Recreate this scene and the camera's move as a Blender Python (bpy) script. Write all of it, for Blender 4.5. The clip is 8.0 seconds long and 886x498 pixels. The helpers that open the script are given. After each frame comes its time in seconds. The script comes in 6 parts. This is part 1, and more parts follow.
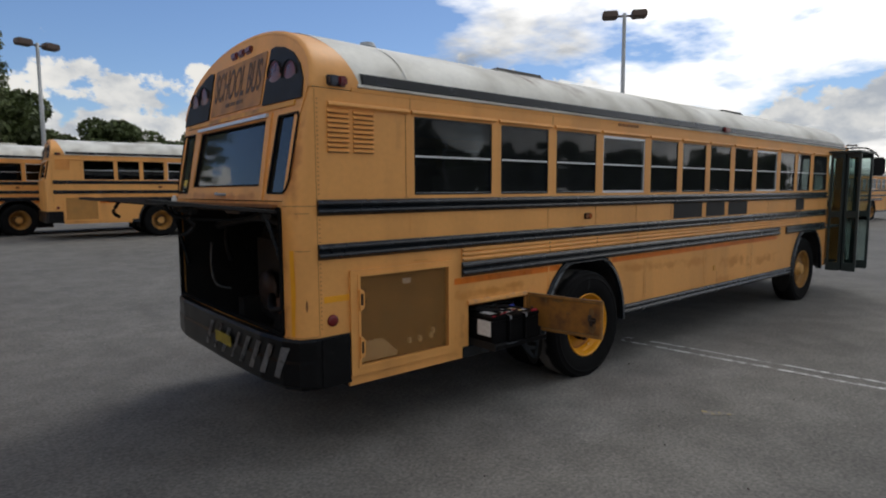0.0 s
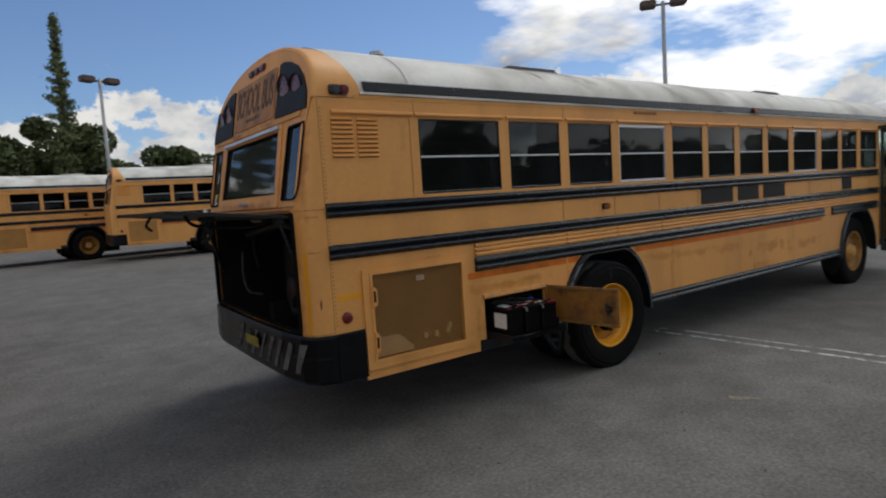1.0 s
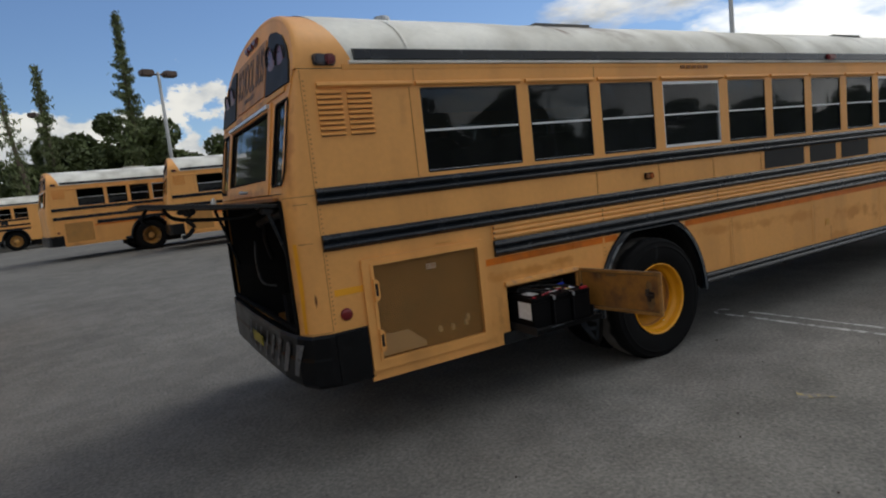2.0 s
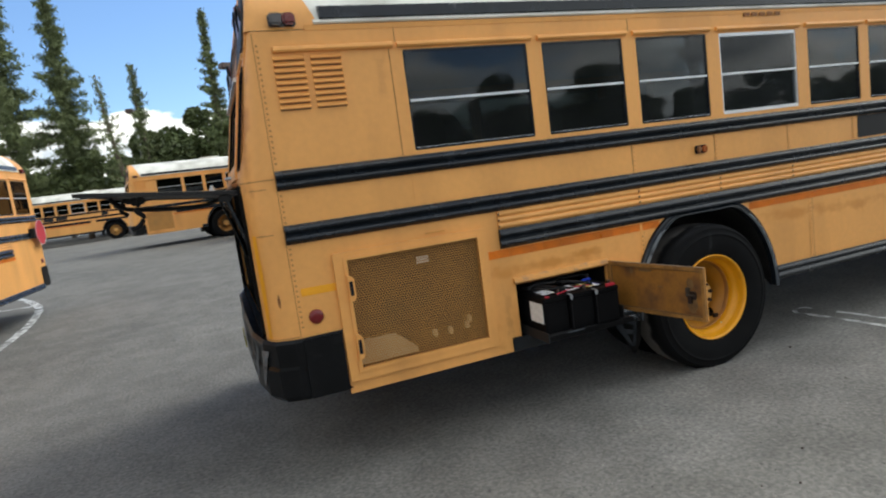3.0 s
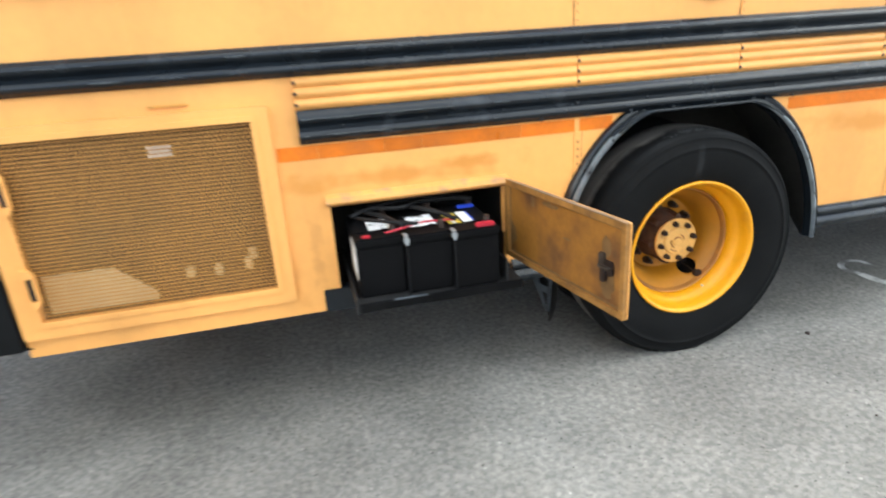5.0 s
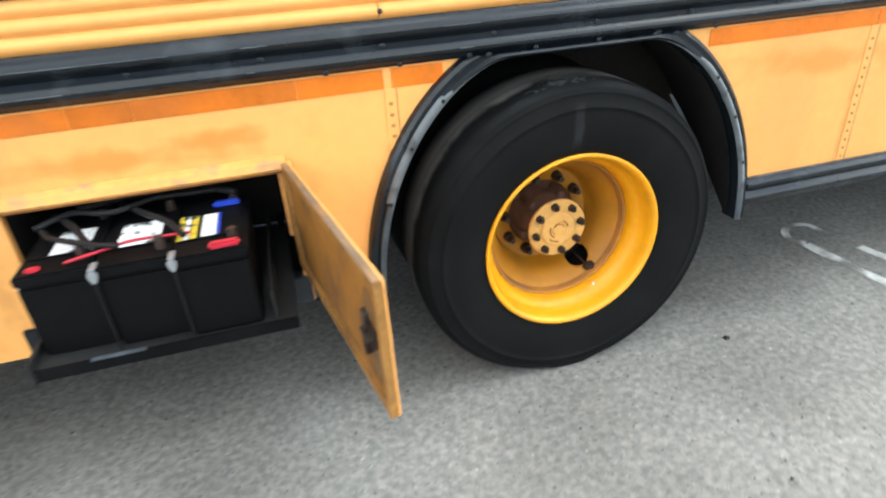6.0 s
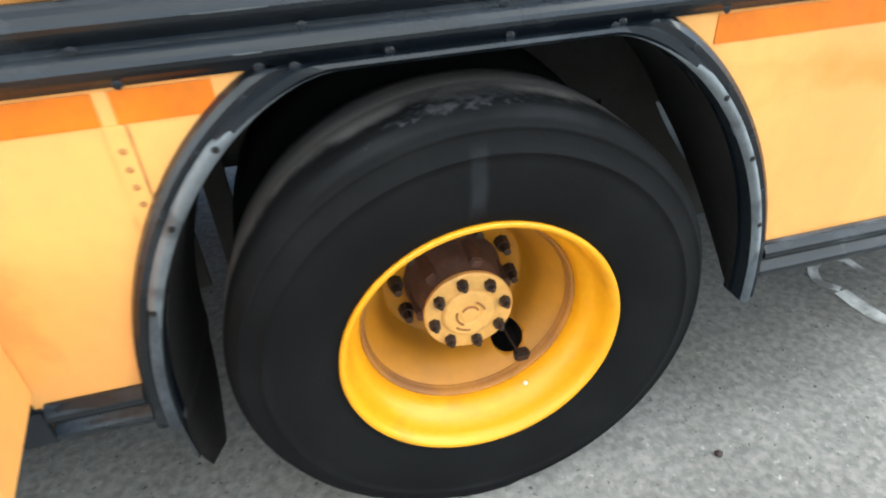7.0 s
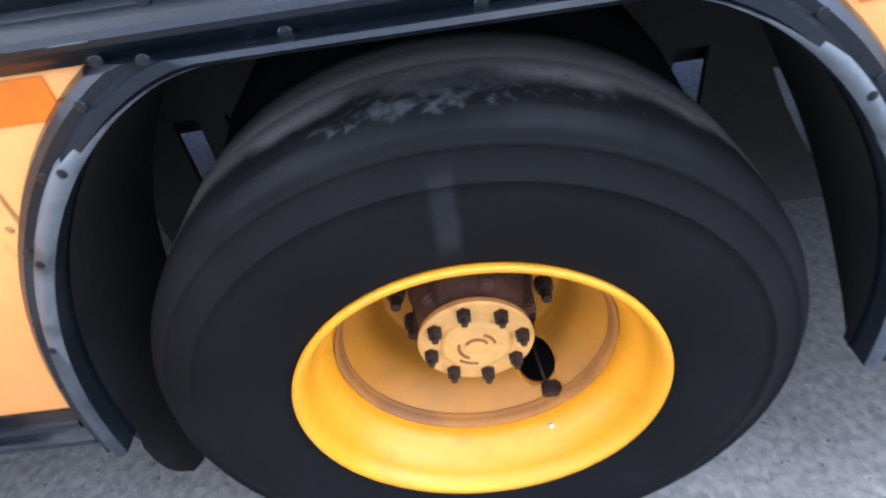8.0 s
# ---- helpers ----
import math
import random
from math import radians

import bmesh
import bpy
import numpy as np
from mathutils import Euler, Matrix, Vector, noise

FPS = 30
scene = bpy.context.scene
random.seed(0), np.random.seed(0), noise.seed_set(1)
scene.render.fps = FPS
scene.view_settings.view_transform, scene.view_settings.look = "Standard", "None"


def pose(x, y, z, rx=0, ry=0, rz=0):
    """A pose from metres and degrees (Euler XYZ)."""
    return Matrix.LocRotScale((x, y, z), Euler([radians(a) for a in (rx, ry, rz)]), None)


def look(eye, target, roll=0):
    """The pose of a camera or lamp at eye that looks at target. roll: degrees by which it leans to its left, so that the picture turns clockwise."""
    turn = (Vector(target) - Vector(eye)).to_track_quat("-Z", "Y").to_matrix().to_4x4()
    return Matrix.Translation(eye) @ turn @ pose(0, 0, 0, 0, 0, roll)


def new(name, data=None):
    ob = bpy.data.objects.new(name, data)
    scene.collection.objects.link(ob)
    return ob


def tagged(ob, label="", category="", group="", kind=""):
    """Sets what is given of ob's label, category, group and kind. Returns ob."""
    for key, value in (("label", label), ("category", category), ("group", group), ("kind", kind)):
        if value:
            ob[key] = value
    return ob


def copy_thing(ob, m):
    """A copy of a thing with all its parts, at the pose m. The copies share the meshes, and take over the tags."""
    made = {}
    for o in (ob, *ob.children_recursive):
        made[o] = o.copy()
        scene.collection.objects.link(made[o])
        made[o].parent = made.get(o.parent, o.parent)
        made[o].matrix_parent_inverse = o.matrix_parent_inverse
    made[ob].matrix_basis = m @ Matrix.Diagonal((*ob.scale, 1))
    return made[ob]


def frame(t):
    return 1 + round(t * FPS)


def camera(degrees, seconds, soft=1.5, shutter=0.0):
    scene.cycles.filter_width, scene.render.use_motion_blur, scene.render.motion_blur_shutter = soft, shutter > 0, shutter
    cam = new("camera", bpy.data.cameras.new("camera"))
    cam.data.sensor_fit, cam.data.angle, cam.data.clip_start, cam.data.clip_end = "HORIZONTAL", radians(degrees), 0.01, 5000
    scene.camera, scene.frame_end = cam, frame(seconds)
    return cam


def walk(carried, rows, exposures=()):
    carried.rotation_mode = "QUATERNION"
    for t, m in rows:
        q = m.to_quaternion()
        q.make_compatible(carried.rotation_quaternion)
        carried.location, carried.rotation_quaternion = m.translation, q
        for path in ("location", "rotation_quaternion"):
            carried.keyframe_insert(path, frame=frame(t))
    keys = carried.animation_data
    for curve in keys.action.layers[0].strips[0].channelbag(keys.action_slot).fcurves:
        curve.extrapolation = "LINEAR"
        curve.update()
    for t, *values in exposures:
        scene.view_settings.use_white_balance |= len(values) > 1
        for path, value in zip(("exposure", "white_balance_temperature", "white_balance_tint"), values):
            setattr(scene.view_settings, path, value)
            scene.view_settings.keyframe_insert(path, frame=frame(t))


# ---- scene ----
cam = camera(73.87, 8.0, soft=1.95, shutter=0.4)
PATH = [
    (0, -1.6334, -3.3953, 1.7981, 84.328, 0.27, -40.429),
    (0.5, -1.596, -3.6167, 1.7788, 84.423, 3.227, -38.39),
    (1, -1.4598, -3.6958, 1.7281, 85.048, 3.725, -35.476),
    (1.5, -1.2642, -3.5904, 1.7085, 83.049, 2.912, -31.307),
    (2, -0.8912, -3.4901, 1.7141, 83.237, 6.331, -29.609),
    (2.2, -0.779, -3.4144, 1.7282, 83.314, 6.396, -28.513),
    (3.3, 0.1383, -3.099, 1.59, 81.973, 6.892, -19.165),
    (3.5, 0.2991, -3.0109, 1.6313, 78.693, 5.347, -17.989),
    (4, 0.6108, -2.793, 1.542, 76.14, 2.733, -14.909),
    (4.2, 0.7678, -2.7007, 1.5564, 75.674, 3.383, -13.367),
    (5.3, 1.697, -1.9621, 1.4352, 67.016, 4.224, -15.741),
    (5.5, 1.8656, -1.8704, 1.446, 64.852, 6.041, -17.825),
    (6, 2.2262, -1.5517, 1.4335, 61.207, 3.537, -16.347),
    (6.5, 2.5113, -1.1828, 1.4105, 59.701, 1.47, -14.624),
    (7, 2.7884, -0.9029, 1.3739, 55.654, 2.962, -14.401),
    (7.5, 2.9655, -0.7536, 1.358, 50.526, 3.907, -8.066),
    (8, 3.0712, -0.5888, 1.3292, 48.151, 7.426, -2.88),
]
EXPOSURES = [(0.0, -0.48, 6450, 10), (1.5, -0.58, 6450, 10), (2.2, -0.40, 6500, 7), (3.3, 0.82, 6450, 4), (4.2, 1.62, 6350, 2), (5.3, 1.95, 6350, 3), (6.5, 2.08, 6300, 1), (7.5, 2.22, 6100, 1), (8.0, 2.20, 5400, 15)]
walk(cam, [(t, pose(x, y, z, rx, ry, rz)) for t, x, y, z, rx, ry, rz in PATH], EXPOSURES)

# ---- light: bright broken cloud, the sun veiled behind the bus ----
SUN_AZ, SUN_EL = radians(64), radians(54)      # from +y towards +x, above the horizon
sun_way = Vector((math.sin(SUN_AZ) * math.cos(SUN_EL), math.cos(SUN_AZ) * math.cos(SUN_EL), math.sin(SUN_EL)))
sun = new("sun", bpy.data.lights.new("sun", "SUN"))
sun.data.energy, sun.data.angle, sun.data.color = 0.92, radians(20), (1.0, 0.95, 0.88)
sun.matrix_world = look(sun_way * 50, (0, 0, 0))


def make_world():
    w = bpy.data.worlds.new("sky")
    scene.world = w
    w.use_nodes = True
    nt = w.node_tree
    nt.nodes.clear()
    N, L = nt.nodes.new, nt.links.new
    sky = N("ShaderNodeTexSky")
    sky.sky_type, sky.sun_disc = "NISHITA", False
    sky.sun_elevation, sky.sun_rotation = SUN_EL, SUN_AZ
    sky.air_density, sky.dust_density, sky.ozone_density = 1.0, 0.3, 2.5
    co = N("ShaderNodeTexCoord")
    sep = N("ShaderNodeSeparateXYZ")
    L(co.outputs["Generated"], sep.inputs[0])

    def math_node(op, a, b=0.0, clamp=False):
        n = N("ShaderNodeMath")
        n.operation, n.use_clamp = op, clamp
        for i, v in enumerate((a, b)):
            if isinstance(v, (int, float)):
                n.inputs[i].default_value = v
            else:
                L(v, n.inputs[i])
        return n.outputs[0]

    def noise_fac(vec, scale, detail, rough=0.56):
        n = N("ShaderNodeTexNoise")
        n.inputs["Scale"].default_value, n.inputs["Detail"].default_value, n.inputs["Roughness"].default_value = scale, detail, rough
        L(vec, n.inputs["Vector"])
        return n.outputs["Fac"]

    def ramp(fac, p0, c0, p1, c1):
        r = N("ShaderNodeValToRGB")
        r.color_ramp.elements[0].position, r.color_ramp.elements[0].color = p0, (*c0, 1)
        r.color_ramp.elements[1].position, r.color_ramp.elements[1].color = p1, (*c1, 1)
        L(fac, r.inputs[0])
        return r.outputs[0]

    def mixed(fac, a, b):
        m = N("ShaderNodeMix")
        m.data_type = "RGBA"
        L(fac, m.inputs[0]), L(a, m.inputs[6]), L(b, m.inputs[7])
        return m.outputs[2]

    X, Y, Z = sep.outputs
    # a high layer of broken cloud: the way is divided by its height
    up = math_node("ADD", math_node("MAXIMUM", Z, 0.0), 0.22)
    com = N("ShaderNodeCombineXYZ")
    L(math_node("DIVIDE", X, up), com.inputs[0]), L(math_node("DIVIDE", Y, up), com.inputs[1])
    L(math_node("MULTIPLY", Z, 3.0), com.inputs[2])
    layer = com.outputs[0]
    # the gap of blue stands over the trees; elsewhere the cover is nearly closed
    gap = math_node("ADD", math_node("MULTIPLY", Y, 0.94), math_node("MULTIPLY", Z, 0.34))
    towards = math_node("SUBTRACT", 0.11, math_node("MULTIPLY", math_node("MAXIMUM", math_node("SUBTRACT", gap, 0.67), 0.0), 1.3))
    thick = math_node("ADD", noise_fac(layer, 1.5, 9.0), towards)
    mask_high = ramp(thick, 0.51, (0, 0, 0), 0.63, (1, 1, 1))
    body = math_node("SUBTRACT", math_node("ADD", noise_fac(layer, 2.1, 7.0), math_node("MULTIPLY", thick, 0.25)), math_node("MULTIPLY", math_node("MAXIMUM", math_node("SUBTRACT", X, 0.74), 0.0), 2.2))
    high = ramp(body, 0.46, (1.90, 1.86, 1.79), 0.84, (0.46, 0.49, 0.53))
    # heaped cloud along the horizon
    heap_vec = N("ShaderNodeVectorMath")
    heap_vec.operation = "MULTIPLY"
    heap_vec.inputs[1].default_value = (1.0, 1.0, 1.5)
    L(co.outputs["Generated"], heap_vec.inputs[0])
    heap = math_node("ADD", noise_fac(heap_vec.outputs[0], 6.5, 9.0, 0.6), math_node("MULTIPLY", math_node("SUBTRACT", 0.155, Z), 2.1))
    mask_low = ramp(heap, 0.50, (0, 0, 0), 0.535, (1, 1, 1))
    low = ramp(math_node("ADD", noise_fac(heap_vec.outputs[0], 11.0, 6.0), math_node("MULTIPLY", Z, -0.9)), 0.34, (1.42, 1.39, 1.31), 0.58, (0.72, 0.78, 0.86))
    tint = N("ShaderNodeVectorMath")
    tint.operation = "MULTIPLY"
    tint.inputs[1].default_value = (0.128, 0.142, 0.165)
    L(sky.outputs[0], tint.inputs[0])
    near = N("ShaderNodeVectorMath")
    near.operation = "DOT_PRODUCT"
    near.inputs[1].default_value = sun_way
    L(co.outputs["Generated"], near.inputs[0])
    veil = N("ShaderNodeMapRange")
    veil.interpolation_type = "SMOOTHSTEP"
    veil.inputs["From Min"].default_value, veil.inputs["From Max"].default_value = 0.66, 0.95
    veil.inputs["To Min"].default_value, veil.inputs["To Max"].default_value = 1.0, 2.1
    L(near.outputs["Value"], veil.inputs["Value"])
    lit = N("ShaderNodeVectorMath")
    lit.operation = "SCALE"
    L(high, lit.inputs[0]), L(veil.outputs["Result"], lit.inputs["Scale"])
    high = lit.outputs[0]
    shown = mixed(mask_high, mixed(mask_low, tint.outputs[0], low), high)
    bg = N("ShaderNodeBackground")
    out = N("ShaderNodeOutputWorld")
    L(shown, bg.inputs[0])
    bg.inputs[1].default_value = 0.825
    L(bg.outputs[0], out.inputs[0])


make_world()

# ---- materials ----
def material(name, base, rough=0.5, metal=0.0, var=0.12, scale=3.0, fine=60.0, bump=0.0, bump_scale=200.0,
             dirt=None, dirt_scale=1.5, dirt_at=(0.55, 0.75), streak=1.0, coat=0.0, spec=0.5, per_object=0.0):
    """Noise at two scales over a base colour, with a layer of dirt and a fine relief."""
    m = bpy.data.materials.new(name)
    m.use_nodes = True
    nt = m.node_tree
    N, L = nt.nodes.new, nt.links.new
    b = nt.nodes["Principled BSDF"]
    co = N("ShaderNodeTexCoord")
    mp = N("ShaderNodeMapping")
    mp.inputs["Scale"].default_value = (1, 1, streak)
    L(co.outputs["Object"], mp.inputs[0])

    def noise_tex(s, d=5.0, vec=mp.outputs[0]):
        n = N("ShaderNodeTexNoise")
        n.inputs["Scale"].default_value, n.inputs["Detail"].default_value = s, d
        L(vec, n.inputs["Vector"])
        return n.outputs["Fac"]

    big, small = noise_tex(scale), noise_tex(fine, 3.0, co.outputs["Object"])
    add = N("ShaderNodeMath")
    add.operation = "MULTIPLY_ADD"
    add.inputs[1].default_value = 0.45
    L(small, add.inputs[0]), L(big, add.inputs[2])
    ramp = N("ShaderNodeValToRGB")
    lo = [c * (1 - var) for c in base]
    hi = [min(1.0, c * (1 + var)) for c in base]
    ramp.color_ramp.elements[0].position, ramp.color_ramp.elements[0].color = 0.45, (*lo, 1)
    ramp.color_ramp.elements[1].position, ramp.color_ramp.elements[1].color = 1.0, (*hi, 1)
    L(add.outputs[0], ramp.inputs[0])
    colour = ramp.outputs[0]
    if dirt:
        d = N("ShaderNodeValToRGB")
        d.color_ramp.elements[0].position, d.color_ramp.elements[1].position = dirt_at
        d.color_ramp.elements[0].color, d.color_ramp.elements[1].color = (0, 0, 0, 1), (dirt[3],) * 3 + (1,)
        L(noise_tex(dirt_scale, 8.0), d.inputs[0])
        mx = N("ShaderNodeMix")
        mx.data_type = "RGBA"
        L(d.outputs[0], mx.inputs[0]), L(colour, mx.inputs[6])
        mx.inputs[7].default_value = (*dirt[:3], 1)
        colour = mx.outputs[2]
    if per_object:
        info = N("ShaderNodeObjectInfo")
        hsv = N("ShaderNodeHueSaturation")
        k = N("ShaderNodeMath")
        k.operation = "MULTIPLY_ADD"
        k.inputs[1].default_value, k.inputs[2].default_value = per_object, 1 - per_object / 2
        L(info.outputs["Random"], k.inputs[0]), L(k.outputs[0], hsv.inputs["Value"]), L(colour, hsv.inputs["Color"])
        colour = hsv.outputs[0]
    L(colour, b.inputs["Base Color"])
    rr = N("ShaderNodeMath")
    rr.operation = "MULTIPLY_ADD"
    rr.inputs[1].default_value, rr.inputs[2].default_value = 0.25, rough - 0.12
    L(big, rr.inputs[0]), L(rr.outputs[0], b.inputs["Roughness"])
    b.inputs["Metallic"].default_value = metal
    b.inputs["Coat Weight"].default_value = coat
    b.inputs["Specular IOR Level"].default_value = spec
    if bump:
        bp = N("ShaderNodeBump")
        bp.inputs["Strength"].default_value, bp.inputs["Distance"].default_value = bump, 0.004
        L(noise_tex(bump_scale, 3.0, co.outputs["Object"]), bp.inputs["Height"]), L(bp.outputs[0], b.inputs["Normal"])
    return m


def pane_material(name, tint, ior=1.36, haze=0.02, dust=0.0):
    m = bpy.data.materials.new(name)
    m.use_nodes = True
    nt = m.node_tree
    nt.nodes.clear()
    N, L = nt.nodes.new, nt.links.new
    tr, gl, fr, mx, out = (N("ShaderNodeBsdfTransparent"), N("ShaderNodeBsdfGlossy"), N("ShaderNodeFresnel"), N("ShaderNodeMixShader"), N("ShaderNodeOutputMaterial"))
    tr.inputs[0].default_value = (*tint, 1)
    gl.inputs["Roughness"].default_value = haze
    gl.inputs["Color"].default_value = (0.95, 0.97, 1, 1)
    fr.inputs["IOR"].default_value = ior
    bp, no, co = N("ShaderNodeBump"), N("ShaderNodeTexNoise"), N("ShaderNodeTexCoord")
    no.inputs["Scale"].default_value = 2.5
    bp.inputs["Strength"].default_value, bp.inputs["Distance"].default_value = 0.10, 0.02
    L(co.outputs["Object"], no.inputs["Vector"]), L(no.outputs["Fac"], bp.inputs["Height"]), L(bp.outputs[0], gl.inputs["Normal"])
    L(fr.outputs[0], mx.inputs[0]), L(tr.outputs[0], mx.inputs[1]), L(gl.outputs[0], mx.inputs[2])
    film, mx2, mr, n2 = N("ShaderNodeBsdfDiffuse"), N("ShaderNodeMixShader"), N("ShaderNodeMapRange"), N("ShaderNodeTexNoise")
    film.inputs[0].default_value = (0.50, 0.52, 0.53, 1)
    n2.inputs["Scale"].default_value, n2.inputs["Detail"].default_value = 3.0, 6.0
    mr.inputs["From Min"].default_value, mr.inputs["From Max"].default_value = 0.3, 0.7
    mr.inputs["To Min"].default_value, mr.inputs["To Max"].default_value = dust * 0.6, dust * 1.4
    L(co.outputs["Object"], n2.inputs["Vector"]), L(n2.outputs["Fac"], mr.inputs["Value"]), L(mr.outputs["Result"], mx2.inputs[0])
    L(mx.outputs[0], mx2.inputs[1]), L(film.outputs[0], mx2.inputs[2]), L(mx2.outputs[0], out.inputs[0])
    return m


YELLOW = material("bus_yellow", (0.80, 0.378, 0.102), 0.48, var=0.10, scale=1.3, fine=25, bump=0.05, bump_scale=90, dirt=(0.50, 0.235, 0.065, 0.55), dirt_scale=2.2, dirt_at=(0.50, 0.78), streak=0.22)
YELLOW_WORN = material("bus_yellow_worn", (0.64, 0.31, 0.06), 0.55, var=0.14, scale=6, fine=45, bump=0.08, bump_scale=120, dirt=(0.20, 0.085, 0.03, 0.85), dirt_scale=4.5, dirt_at=(0.52, 0.70))
YELLOW_FRESH = material("touch_up_yellow", (0.85, 0.37, 0.012), 0.45, var=0.08, scale=5)
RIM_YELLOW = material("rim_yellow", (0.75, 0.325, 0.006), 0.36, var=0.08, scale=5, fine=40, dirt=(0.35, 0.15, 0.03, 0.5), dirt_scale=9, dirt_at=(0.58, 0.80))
HUB_YELLOW = material("hub_yellow", (0.66, 0.355, 0.095), 0.5, var=0.15, scale=14, fine=90, dirt=(0.25, 0.13, 0.05, 0.7), dirt_scale=22)
WHITE_ROOF = material("roof_white", (0.78, 0.77, 0.70), 0.65, var=0.12, scale=2, fine=30, dirt=(0.30, 0.28, 0.22, 0.8), dirt_scale=1.3, dirt_at=(0.42, 0.70), bump=0.05, bump_scale=20)
SIGN = material("weathered_sign", (0.46, 0.215, 0.065), 0.6, var=0.2, scale=6, fine=40, dirt=(0.20, 0.10, 0.045, 0.8), dirt_scale=5, dirt_at=(0.42, 0.66))
RIDGE = material("worn_ridge", (0.11, 0.12, 0.13), 0.35, 0.2, var=0.4, scale=20, fine=120)
HATCH_GREY = material("hatch_grey", (0.13, 0.125, 0.115), 0.7, var=0.3, scale=6, dirt=(0.06, 0.05, 0.04, 0.6), dirt_scale=5)
RAIL_BLACK = material("rail_black", (0.007, 0.010, 0.014), 0.24, var=0.35, scale=4, fine=50, bump=0.06, bump_scale=120, dirt=(0.05, 0.057, 0.065, 0.6), dirt_scale=7, dirt_at=(0.56, 0.80), spec=0.4)
WELL = material("dusty_black", (0.036, 0.034, 0.032), 0.8, var=0.3, scale=6, fine=60, bump=0.1, dirt=(0.048, 0.046, 0.042, 0.6), dirt_scale=5, spec=0.2)
BLACK = material("dull_black", (0.014, 0.014, 0.0145), 0.6, var=0.3, scale=4, dirt=(0.03, 0.027, 0.025, 0.5), dirt_scale=5, spec=0.3)
RUBBER = material("rubber", (0.0066, 0.0068, 0.0072), 0.80, var=0.25, scale=6, fine=80, bump=0.12, bump_scale=160, dirt=(0.014, 0.014, 0.0135, 0.45), dirt_scale=6, dirt_at=(0.55, 0.85), spec=0.09)
STEEL = material("grey_steel", (0.35, 0.37, 0.39), 0.45, 0.6, var=0.2, scale=8, dirt=(0.08, 0.07, 0.06, 0.6), dirt_scale=12)
FENDER_GREY = material("worn_fender_edge", (0.072, 0.083, 0.098), 0.40, 0.2, var=0.5, scale=16, fine=90, bump=0.1, dirt=(0.012, 0.014, 0.018, 0.8), dirt_scale=10, dirt_at=(0.5, 0.68))
WORN_SHEEN = material("worn_arch_sheen", (0.105, 0.118, 0.127), 0.40, 0.1, var=0.3, scale=12, fine=90, bump=0.1, dirt=(0.03, 0.033, 0.037, 0.9), dirt_scale=13, dirt_at=(0.52, 0.66))
ALU = material("aluminium", (0.72, 0.74, 0.76), 0.4, 0.5, var=0.1, scale=6)
DOOR_RUST = material("rusty_door_paint", (0.30, 0.125, 0.018), 0.6, var=0.25, scale=7, fine=60, bump=0.1, dirt=(0.09, 0.038, 0.016, 0.9), dirt_scale=6, dirt_at=(0.44, 0.66))
DOOR_EDGE = material("rusty_door_edge", (0.30, 0.14, 0.03), 0.6, var=0.4, scale=14, fine=80, dirt=(0.07, 0.035, 0.02, 0.8), dirt_scale=9)
JAMB = material("orange_jamb", (0.52, 0.235, 0.055), 0.55, var=0.2, scale=14, dirt=(0.30, 0.14, 0.06, 0.8), dirt_scale=14, dirt_at=(0.5, 0.68))
LIP_PAINT = material("scraped_lip", (0.70, 0.335, 0.085), 0.55, var=0.15, scale=8, fine=60, dirt=(0.34, 0.20, 0.12, 0.9), dirt_scale=13, dirt_at=(0.50, 0.66))
DOOR_TOP = material("dirty_grey_flange", (0.17, 0.115, 0.075), 0.55, var=0.35, scale=12, fine=70, dirt=(0.30, 0.15, 0.05, 0.8), dirt_scale=10, dirt_at=(0.48, 0.70))
LATCH = material("oily_latch", (0.075, 0.058, 0.045), 0.45, 0.4, var=0.5, scale=40, dirt=(0.02, 0.016, 0.012, 0.9), dirt_scale=40)
GREASE = material("grease", (0.16, 0.085, 0.03), 0.5, var=0.4, scale=20)
STOP_RED = material("stop_red", (0.45, 0.03, 0.045), 0.5, var=0.15, scale=6)
SEAM = material("seam_dirt", (0.40, 0.19, 0.055), 0.7, var=0.4, scale=25)
BUMPER = material("bumper_black", (0.0045, 0.005, 0.006), 0.32, var=0.4, scale=6, fine=40, bump=0.15, bump_scale=18, dirt=(0.016, 0.0165, 0.018, 0.6), dirt_scale=9, dirt_at=(0.58, 0.75), spec=0.2)
FAR_RIM = material("rusty_far_rim", (0.36, 0.175, 0.03), 0.6, var=0.3, scale=6, dirt=(0.14, 0.07, 0.03, 0.8), dirt_scale=5, dirt_at=(0.42, 0.65))
RIVET = material("rivet", (0.38, 0.175, 0.045), 0.6, var=0.3, scale=30)
RING = material("rusty_rim_ring", (0.36, 0.145, 0.021), 0.6, var=0.25, scale=18, fine=90, dirt=(0.22, 0.095, 0.032, 0.8), dirt_scale=8, dirt_at=(0.42, 0.68))
DISC = material("dusty_shaded_disc_yellow", (0.42, 0.172, 0.008), 0.5, var=0.10, scale=6, fine=50, dirt=(0.26, 0.11, 0.018, 0.7), dirt_scale=7, dirt_at=(0.45, 0.75))
RUST_FAINT = material("rusty_paint", (0.24, 0.09, 0.02), 0.6, var=0.4, scale=18, dirt=(0.14, 0.06, 0.02, 0.8), dirt_scale=10)
RUST = material("rust", (0.075, 0.035, 0.021), 0.75, var=0.5, scale=25, fine=120, bump=0.4, bump_scale=90)
NUT = material("dark_nut", (0.045, 0.03, 0.025), 0.5, 0.5, var=0.4, scale=40)
